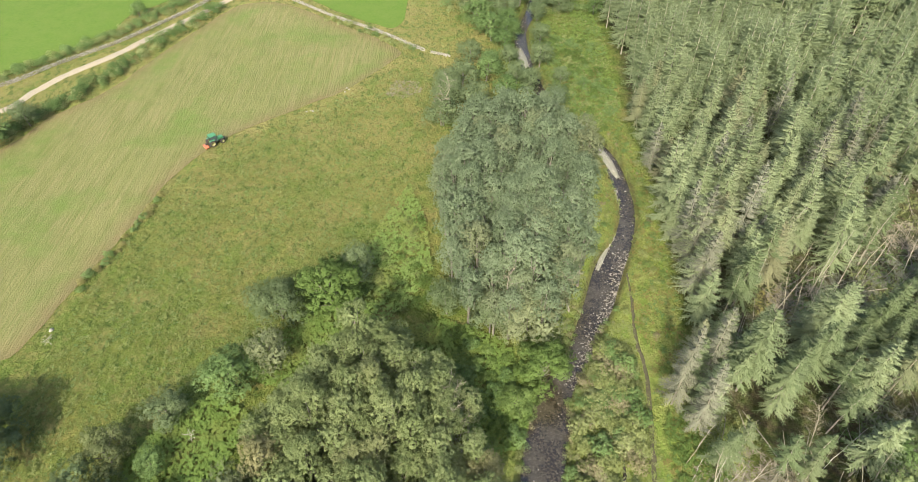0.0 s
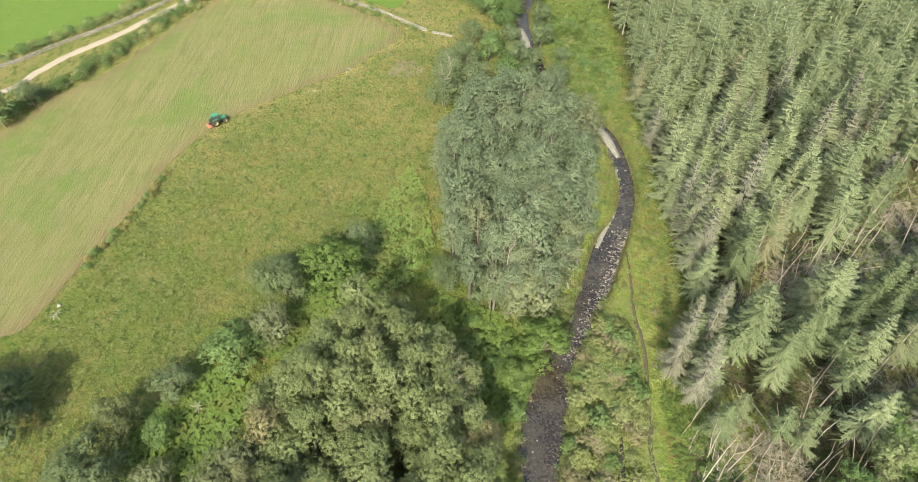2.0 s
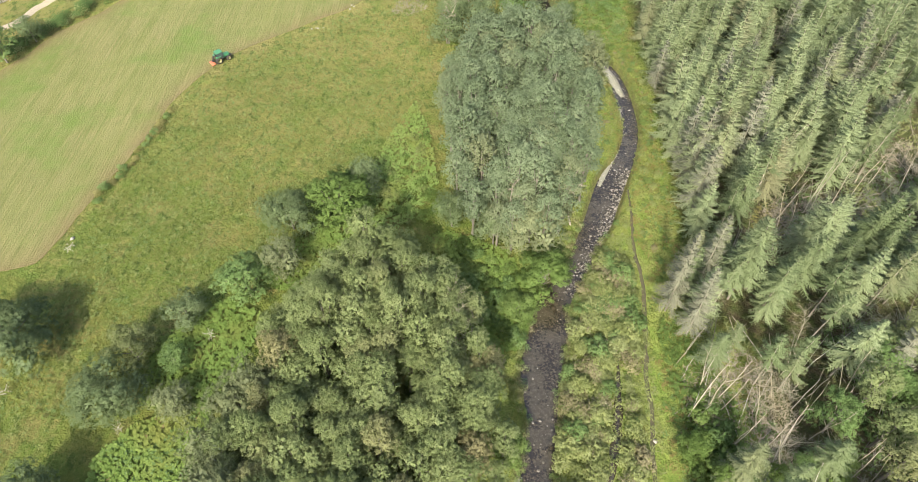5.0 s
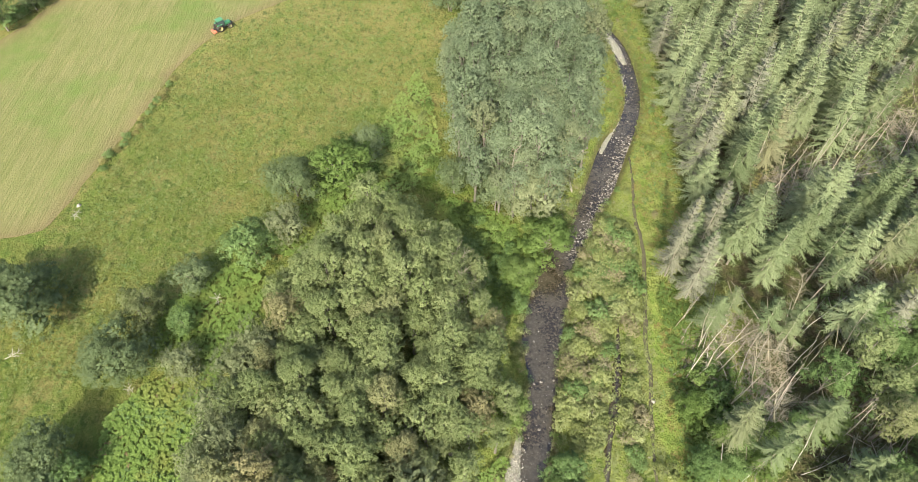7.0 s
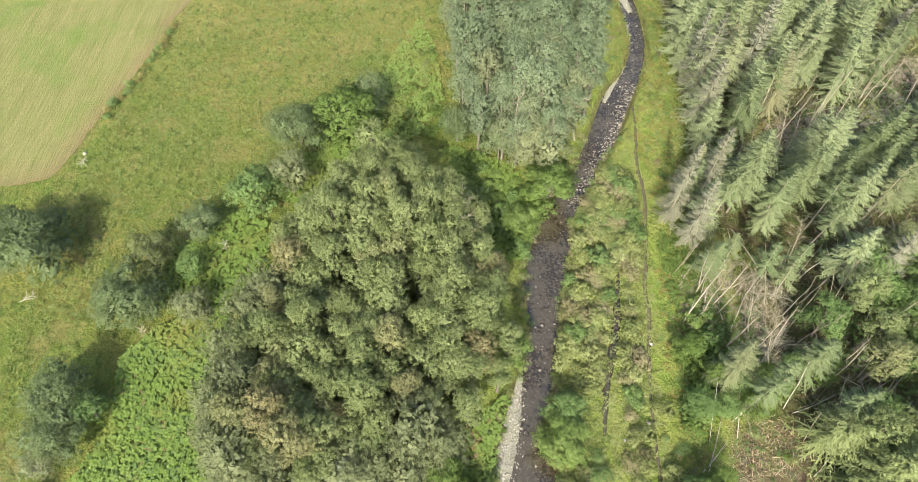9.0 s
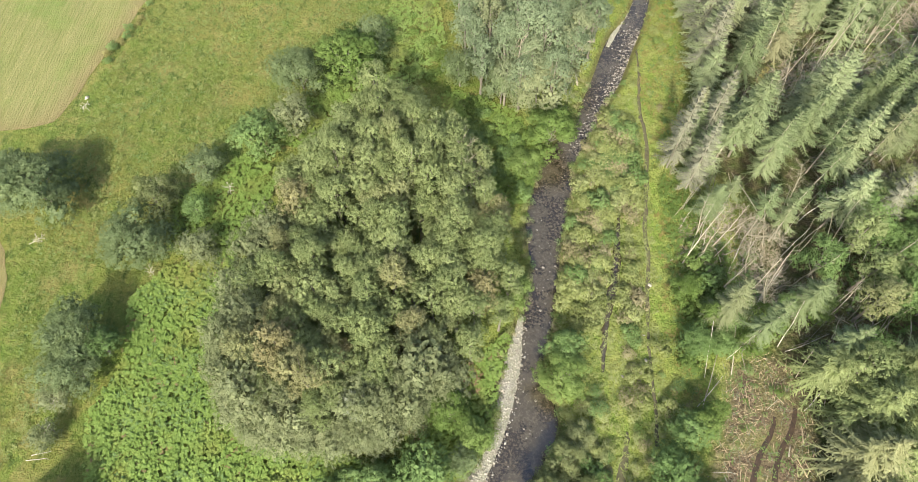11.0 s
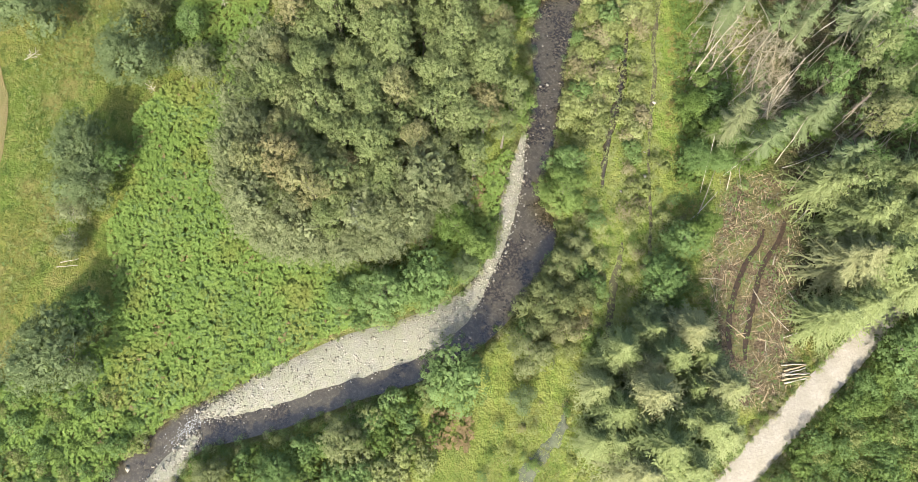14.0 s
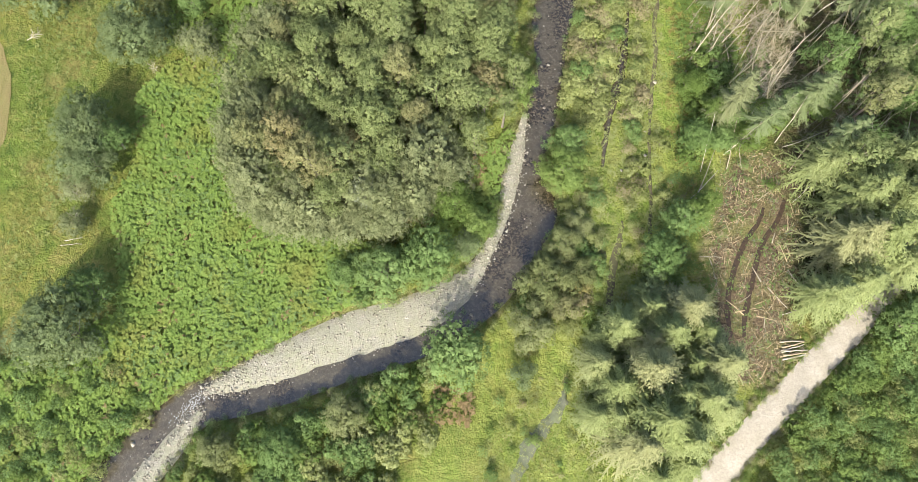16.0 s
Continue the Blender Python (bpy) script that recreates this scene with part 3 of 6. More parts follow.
set_attr(me, "dry", np.clip((Y - 62) / 45, 0, 1) * np.clip((14 - X) / 8, 0, 1))
set_attr(me, "bed", np.clip((0.0 - e) / 0.5, 0, 1))
set_attr(me, "bank", np.clip(1 - np.abs(e - 0.25) / 0.5, 0, 1))
in_slash = inside(X, Y, SLASH)
sd = near_line(X, Y, np.array(SLASH + SLASH[:1], float))[0] * np.where(in_slash, 1, -1)
set_attr(me, "slash", np.clip(0.55 + sd / 2.2 + 0.3 * np.sin(X * 1.7 + Y) * np.sin(Y * 1.3 - X * 0.6), 0, 1))
set_attr(me, "forest", np.clip((X - edge_x - np.clip((48 - Y) / 6, 0, 1) * 9) / 3.0, 0, 1) * np.clip((Y + 1) / 4, 0, 1) * ~in_slash)
lush = np.clip((edge_x + np.clip((48 - Y) / 6, 0, 1) * 9 - X) / 1.5, 0, 1) * (X > 8) * np.clip((e - 0.5) / 2, 0, 1) + 0.9 * np.clip(1 - np.abs(e - 3) / 4, 0, 1)
set_attr(me, "lush", np.clip(lush * (1 - 0.75 * np.clip((Y - 105) / 20, 0, 1)) + (Y < -9) * (X > -6) * 0.6 + inside(X, Y, BRACKEN), 0, 1))
tagged(new("ground", me), "rough summer meadow and forest floor, green and straw-coloured", "ground", kind="structure")


def sheet(name, poly, mat, label, category, lift=0.07, grid=2.5, step=3, wobble=0.35, edge_attr=0.0):
    """A field laid over the ground inside a smoothed outline."""
    from mathutils.geometry import delaunay_2d_cdt
    line = smooth_line(list(poly) + [poly[0]], step)[:-1]
    line = line + np.random.default_rng(5).normal(size=line.shape) * wobble * 0.5
    xs = np.arange(line[:, 0].min(), line[:, 0].max(), grid)
    ys = np.arange(line[:, 1].min(), line[:, 1].max(), grid)
    px, py = [a.ravel() for a in np.meshgrid(xs, ys)]
    ring = np.concatenate([line, line[:1]])
    ok = inside(px, py, [tuple(q) for q in line]) & (near_line(px, py, ring)[0] > 0.8)
    pts = np.concatenate([line, np.stack([px[ok], py[ok]], 1)])
    m = len(line)
    v, _, f, *_ = delaunay_2d_cdt([Vector(q) for q in pts], [], [list(range(m))], 1, 1e-5)
    v = np.array([tuple(q) for q in v])
    me = bpy.data.meshes.new(name)
    me.from_pydata([(a, b, c + lift) for (a, b), c in zip(v, height(v[:, 0], v[:, 1]))], [], f)
    me.materials.append(mat)
    me.polygons.foreach_set("use_smooth", np.ones(len(me.polygons), bool))
    if edge_attr:
        set_attr(me, "edge", np.clip(1 - near_line(v[:, 0], v[:, 1], ring)[0] / edge_attr, 0, 1))
    if sum(q.normal.z for q in me.polygons) < 0:
        me.flip_normals()
    return tagged(new(name, me), label, category, kind="structure")


def strip(name, pts, mat, label, category, lift=0.06, crown=0.05, level=None, cols=5, wobble=0.12, skirt=0.1, step=6):
    """A track or water course along a line of x, y, width."""
    c = smooth_line(pts, step)
    rng = np.random.default_rng(len(name) + len(pts))
    d = np.gradient(c[:, :2], axis=0)
    d /= np.linalg.norm(d, axis=1, keepdims=True)
    nrm = np.stack([-d[:, 1], d[:, 0]], 1)
    u = np.linspace(-0.5, 0.5, cols)
    off = u[None, :] * c[:, 2:3] + rng.normal(size=(len(c), cols)) * wobble * (np.abs(u) > 0.4)
    p = c[:, None, :2] + nrm[:, None] * off[..., None]
    z = np.full(p.shape[:2], level) if level is not None else height(p[..., 0], p[..., 1]) + lift + crown * (1 - 4 * u ** 2)[None]
    if skirt and level is None:
        z[:, 0] -= skirt
        z[:, -1] -= skirt
    v = np.concatenate([p, z[..., None]], -1).reshape(-1, 3)
    i, j = np.meshgrid(np.arange(len(c) - 1), np.arange(cols - 1), indexing="ij")
    f = np.stack([i * cols + j, (i + 1) * cols + j, (i + 1) * cols + j + 1, i * cols + j + 1], -1).reshape(-1, 4)
    me = quad_mesh(name, v, f, mat, True)
    if me.polygons[0].normal.z < 0:
        me.flip_normals()
    return tagged(new(name, me), label, category, kind="structure")


sheet("mown_field", FIELD, M_MOWN, "freshly mown hay field with pale swath lines", "field", edge_attr=3.5)
sheet("pasture", [(-104.5, 131), (-96, 141.5), (-88, 151.5), (-87, 163), (-80, 172), (-70, 190), (-75, 230), (-160, 230), (-190, 130), (-125, 116)], M_PASTURE,
      "bright green grazed pasture beyond the lane", "field", grid=4)
sheet("pasture_far", [(-44, 176), (-33, 166.5), (-21, 158), (-15.5, 157), (-14, 170), (-17, 230), (-60, 230), (-52, 190)], M_PASTURE,
      "bright green pasture behind a dry stone wall", "field", grid=4)
LANE = [(-150, 92, 2.1), (-112, 108, 2.1), (-97.6, 117, 2.1), (-94.1, 125, 2.1), (-89.7, 132.8, 2.1), (-82.4, 142, 2.2), (-73.2, 157.6, 2.2), (-63.5, 172.7, 2.2), (-50, 195, 2.2)]
strip("farm_lane", LANE, M_LANE, "pale unsurfaced gravel farm lane", "lane", lift=0.12)
ROAD = [(8, -44, 3.6), (19, -30.5, 3.6), (27.2, -21.6, 3.6), (31.2, -17.3, 3.4), (35.6, -13.1, 3.3), (41.0, -8.0, 3.3), (45.0, -4.2, 3.3), (54, 5.5, 3.4), (66, 19, 3.5), (85, 38, 3.5)]
strip("forest_road", ROAD, M_ROAD, "pale crushed-stone forest road", "road", lift=0.16, crown=0.08, wobble=0.035, step=14)
strip("forest_trail", [(27.2, 70, 0.3), (26.8, 63.4, 0.6), (26.1, 57.8, 0.7), (26.3, 50.7, 0.8), (25.3, 43.4, 0.9), (24.1, 35.3, 0.9), (23.9, 30.4, 0.9), (22.9, 24, 0.7), (22.3, 17.9, 0.6),
                       (22.1, 10.9, 0.6), (21.6, 6.4, 0.6)], M_TRAIL, "narrow brown stony footpath through grass", "path", lift=0.05, crown=-0.03, wobble=0.14)
strip("dirt_path", [(18.4, 8, 0.5), (18.1, 6.3, 1.1), (16.8, 1.2, 1.4), (16.2, -4.4, 1.3), (16.0, -9, 0.5)], M_TRAIL, "worn brown dirt path in the grass", "path", lift=0.05, crown=-0.03, wobble=0.3)
strip("ditch", [(20.8, 38, 0.3), (20.2, 34, 0.9), (19.5, 29.5, 1.2), (18.2, 24.6, 1.1), (17.0, 19.8, 0.8), (16.3, 15, 0.4)], M_WATER, "narrow water-filled ditch in grass", "ditch", lift=0.22, crown=0, wobble=0.12, skirt=0.25)
strip("puddle", [(11, -10.8, 0.2), (10.7, -13.2, 1.2), (9.2, -15.6, 1.9), (7.2, -18, 2.4), (5.8, -20.6, 2.2), (4.8, -23.5, 0.6)], M_WET, "shallow puddle in wet grass", "puddle", lift=0.03, crown=0, wobble=0.55)
RUTS = [[(38.6, 11, 0.7), (37.5, 8.5, 0.9), (35.1, 5.1, 0.9), (33.4, 0.5, 0.9), (32.2, -3.5, 1.0), (31.8, -6, 0.5)], [(35.9, 10, 0.4), (35.0, 8.0, 0.8), (32.9, 5.1, 0.9), (30.9, 0.5, 1.0), (30.2, -3.5, 0.9), (30.4, -6, 0.5)]]
for line in RUTS:
    strip("rut", line, M_MUD, "deep dark muddy wheel rut", "rut", lift=0.06, crown=-0.05)
water = strip("river", [(a, b, c + 1.6) for a, b, c in RIVER[::3]], M_WATER, "shallow peaty brown river over stones", "river", level=-1.0, cols=7, wobble=0.0, step=4)
water.visible_shadow = False

# ---- shingle bars and stones ----
BARS = [
    [(6.6, 22.6, 0.5), (5.6, 17, 1.8), (4.4, 12, 2.0), (3.5, 8, 1.4), (1.6, 3.5, 1.5), (-1.6, -0.6, 3.6), (-6.2, -3.3, 5.4), (-13.4, -5.7, 6.2), (-21.5, -9.0, 5.0), (-27.5, -11.8, 2.6), (-30.6, -13, 0.7)],
    [(-31, -15.4, 0.6), (-33.0, -18.2, 2.4), (-36.2, -22.8, 2.8), (-43, -31, 3)],
    [(27.6, 106.5, 0.6), (28.8, 103, 1.8), (29.8, 99.5, 1.6), (30.6, 95.5, 0.5)],
    [(29.4, 92, 0.4), (28.4, 86.5, 0.9), (27.0, 81, 1.1), (25.2, 76.8, 0.8), (22.8, 71.5, 0.4)],
    [(15.2, 147, 0.8), (15.6, 142.5, 2.2), (16.6, 137.5, 0.7)],
]
rng = np.random.default_rng(11)


def cobble(rng, at, size, g, squash=0.6):
    v, f = ball((0, 0, 0), 1.0, rng, 0.22, 5, 2, squash)
    t = rng.uniform(0, 6.28)
    c, s = math.cos(t), math.sin(t)
    v = v * [rng.uniform(0.8, 1.4), 1, 1] * size
    g.add(np.stack([v[:, 0] * c - v[:, 1] * s, v[:, 0] * s + v[:, 1] * c, v[:, 2]], 1) + at, f)


for k, bar in enumerate(BARS):
    c = smooth_line(bar, 6)
    cols = 7
    d = np.gradient(c[:, :2], axis=0)
    d /= np.linalg.norm(d, axis=1, keepdims=True)
    u = np.linspace(-0.5, 0.5, cols)
    wide = c[:, 2:3] * (1 + 0.06 * rng.normal(size=(len(c), 1))) + 0.5
    p = c[:, None, :2] + np.stack([-d[:, 1], d[:, 0]], 1)[:, None] * (u[None] * wide)[..., None]
    z = -1.12 + np.minimum(0.55, 0.14 + 0.12 * wide) * (1 - (2 * np.abs(u)) ** 2.4)[None] + rng.normal(size=(len(c), cols)) * 0.03
    i, j = np.meshgrid(np.arange(len(c) - 1), np.arange(cols - 1), indexing="ij")
    f = np.stack([i * cols + j, (i + 1) * cols + j, (i + 1) * cols + j + 1, i * cols + j + 1], -1).reshape(-1, 4)
    me = quad_mesh("gravel_bar", np.concatenate([p, z[..., None]], -1).reshape(-1, 3), f, M_SHINGLE, True)
    if me.polygons[0].normal.z < 0:
        me.flip_normals()
    bar_ob = tagged(new("gravel_bar", me), "pale dry shingle bar beside the water", "gravel bar", kind="structure")
    g = Geo()
    for _ in range((4200, 1100, 200, 260, 160)[k]):
        s = rng.integers(0, len(c))
        q = rng.uniform(-0.52, 0.52)
        xy = c[s, :2] + np.array([-d[s, 1], d[s, 0]]) * q * wide[s, 0] + rng.normal(size=2) * 0.35
        zz = -1.12 + min(0.55, 0.14 + 0.12 * wide[s, 0]) * (1 - (2 * abs(q)) ** 2.4) if abs(q) < 0.5 else -1.14
        cobble(rng, (xy[0], xy[1], zz), rng.choice([0.06, 0.09, 0.15], p=[0.5, 0.4, 0.1]), g)
    tagged(new("cobbles", g.mesh("cobbles", M_PEBBLE)), "loose pale river cobbles on shingle", "cobbles", kind="stuff")

g = Geo()
for s in range(len(RIVER)):
    x0, y0, wd = RIVER[s]
    dens = 120 if 50 < y0 < 76 else (6 if y0 < 46 else 8)
    t = RIVER[min(s + 1, len(RIVER) - 1), :2] - RIVER[max(s - 1, 0), :2]
    t = t / np.linalg.norm(t)
    nr = np.array([-t[1], t[0]])
    for _ in range(dens):
        q = rng.uniform(-0.5, 0.5)
        if 50 < y0 < 76:
            q = 0.56 - abs(rng.normal()) * 0.30
        xy = np.array([x0, y0]) + nr * q * wd + t * rng.uniform(-1.4, 1.4)
        cobble(rng, (xy[0], xy[1], -1.0 - rng.uniform(0, 0.08)), rng.choice([0.07, 0.12, 0.2], p=[0.5, 0.4, 0.1]), g)
tagged(new("river_stones", g.mesh("river_stones", M_STONE)), "scattered pale stones standing out of the water", "stones", kind="stuff")
g = Geo()
for _ in range(300):
    q = rng.normal(size=2) * [1.3, 0.45]
    xy = np.array([-31.9, -14.4]) + q[0] * np.array([-0.72, -0.69]) + q[1] * np.array([-0.69, 0.72])
    cobble(rng, (xy[0], xy[1], -1.0), rng.uniform(0.02, 0.055), g, 0.15)
tagged(new("white_water", g.mesh("white_water", M_FOAM, True)), "white broken water at a small rapid", "rapid", kind="stuff")

# ---- woods ----
def scatter(poly, gap, seed, jitter=0.42):
    r = np.random.default_rng(seed)
    p = np.asarray(poly, float)
    xs = np.arange(p[:, 0].min(), p[:, 0].max() + gap, gap)
    ys = np.arange(p[:, 1].min(), p[:, 1].max() + gap, gap * 0.87)
    out = []
    for k, yy in enumerate(ys):
        for xx in xs:
            out.append((xx + (k % 2) * gap / 2 + r.uniform(-1, 1) * gap * jitter, yy + r.uniform(-1, 1) * gap * jitter))
    out = np.array(out)
    return out[inside(out[:, 0], out[:, 1], [tuple(q) for q in p])]


ALDER = tree_kind(M_ALDER, (1, 2, 3, 4, 5), high=12.0, wide=2.35, base=3.0, boughs=7, clumps=42, per=24, leaf=0.22, narrow=0.36, loose=0.5, bough=0.56, tuft=0.13, inner=120, brush=0.5)
GROVE = tree_kind(M_GROVE, (11, 12, 13, 14), high=14.0, wide=2.7, base=2.5, boughs=9, clumps=30, per=16, leaf=0.26, narrow=0.5, loose=0.5, bough=0.52, tuft=0.14, point=0.3, stretch=1.2, inner=90, brush=0.45)
WILLOW = tree_kind(M_WILLOW, (21, 22, 23), high=6.5, wide=3.0, base=0.5, boughs=9, clumps=36, per=24, leaf=0.22, narrow=0.32, loose=0.7, bough=0.48, tuft=0.13, inner=130, brush=0.5)
FRINGE = tree_kind(M_FRINGE, (26, 27), high=6.5, wide=3.0, base=0.5, boughs=7, clumps=44, per=26, leaf=0.24, narrow=0.26, loose=0.8, bough=0.60, tuft=0.13, inner=160, brush=0.5)
WILLOW_BIG = tree_kind(M_WILLOW, (24, 28), high=8.0, wide=5.0, base=0.5, boughs=14, clumps=56, per=26, leaf=0.24, narrow=0.32, loose=0.7, bough=0.42, tuft=0.085, inner=180, brush=0.5)
FRINGE_BIG = tree_kind(M_FRINGE, (29, 30), high=7.5, wide=5.0, base=0.4, boughs=12, clumps=60, per=26, leaf=0.26, narrow=0.26, loose=0.8, bough=0.48, tuft=0.085, inner=200, brush=0.5)
SALLOW = tree_kind(M_SALLOW, (35, 36), high=5.0, wide=3.2, base=0.3, boughs=12, clumps=26, per=22, leaf=0.18, loose=0.7, bough=0.36, tuft=0.12, inner=100)
OAK = tree_kind(M_OAK, (31, 32), high=8.0, wide=3.4, base=0.6, boughs=11, clumps=26, per=24, leaf=0.19, loose=0.55, bough=0.42, tuft=0.13, inner=110)
BRIGHT = tree_kind(M_BRIGHT, (41, 42), high=8.0, wide=3.2, base=0.6, boughs=13, clumps=20, per=26, leaf=0.22, loose=0.55, bough=0.38, tuft=0.14, inner=110)


def bush_kind(mat, seeds, **kw):
    out = []
    for s in seeds:
        parts = broadleaf(s, **kw)
        out.append({"stem": parts["trunk"], "foliage": parts["crown"].mesh("foliage", mat)})
    return out


BUSH = bush_kind(M_SHRUB, (51, 52, 53, 54), high=1.5, wide=1.35, base=0.1, boughs=6, clumps=17, per=16, leaf=0.17, loose=0.8, bough=0.46, tuft=0.17, inner=34)
BUSH_GREEN = bush_kind(M_OAK, (55, 56), high=1.9, wide=1.4, base=0.1, boughs=6, clumps=17, per=16, leaf=0.18, loose=0.7, bough=0.46, tuft=0.17, inner=34)
BUSH_BRIGHT = bush_kind(M_BRIGHT, (57, 58), high=1.6, wide=1.3, base=0.1, boughs=6, clumps=16, per=16, leaf=0.20, loose=0.7, bough=0.46, tuft=0.17, inner=34)
BUSH_DRY = bush_kind(M_DRY, (59, 60), high=1.3, wide=1.3, base=0.1, boughs=6, clumps=16, per=16, leaf=0.16, loose=0.9, bough=0.44, tuft=0.17, inner=34)

rng = np.random.default_rng(3)
CLUMP = [(-13, 52), (-19, 46), (-23.5, 38), (-26, 30), (-28, 23), (-27.5, 15), (-25, 9), (-20, 6.5), (-12, 6), (-6.5, 9), (-2, 14), (3.5, 19), (6.5, 24.5), (5.5, 30), (2.5, 36), (1.5, 42), (-3, 49), (-7.5, 52.5)]
for x, y in scatter(CLUMP, 3.05, 4):
    rim = near_line(x, y, np.array(CLUMP + CLUMP[:1], float))[0]
    south = y < 14 or x < -24
    if south and rim < 2.4:
        plant("willow_tree", FRINGE[rng.integers(2)], x, y, rng.uniform(0.95, 1.25), rng.uniform(0, 360), "soft grey-green willow at the wood's edge", "tree", "trees of the near wood", tall=rng.uniform(1.2, 1.6))
        continue
    s = rng.uniform(0.82, 1.08) * (0.85 if rim < 2 else 1.0)
    plant("birch_tree", ALDER[rng.integers(5)], x, y, s, rng.uniform(0, 360), "dense olive-green birch in a riverside wood", "tree", "trees of the near wood", tall=rng.uniform(0.78, 1.2) + (0.18 if y > 34 else 0))

for x, y in smooth_line([(-27.5, 22), (-28, 15), (-25.5, 9.5), (-20.5, 7.2), (-12.5, 6.6), (-7, 9.4), (-2.6, 14)], 5):
    plant("willow_tree", FRINGE[rng.integers(2)], x + rng.normal() * 0.4, y + rng.normal() * 0.4, rng.uniform(0.75, 1.0), rng.uniform(0, 360), "soft grey-olive willow on the wood's fringe", "tree", "trees of the near wood", tall=rng.uniform(0.8, 1.15))

GROVE_AREA = [(0, 60.5), (7, 55), (14, 56.5), (17.5, 62), (20.5, 70), (23.5, 80), (24, 90), (22, 99), (17, 106), (10, 108.5), (4, 105), (-1, 97), (-3, 90), (-3, 78), (-1.5, 68)]
for x, y in scatter(GROVE_AREA, 3.4, 8, 0.46):
    rim = near_line(x, y, np.array(GROVE_AREA + GROVE_AREA[:1], float))[0]
    plant("alder_tree", GROVE[rng.integers(4)], x, y, rng.uniform(0.85, 1.1) * (0.85 if rim < 2 else 1), rng.uniform(0, 360), "tall dark green alder in a close grove", "tree", "trees of the grove", tall=rng.uniform(0.9, 1.1))

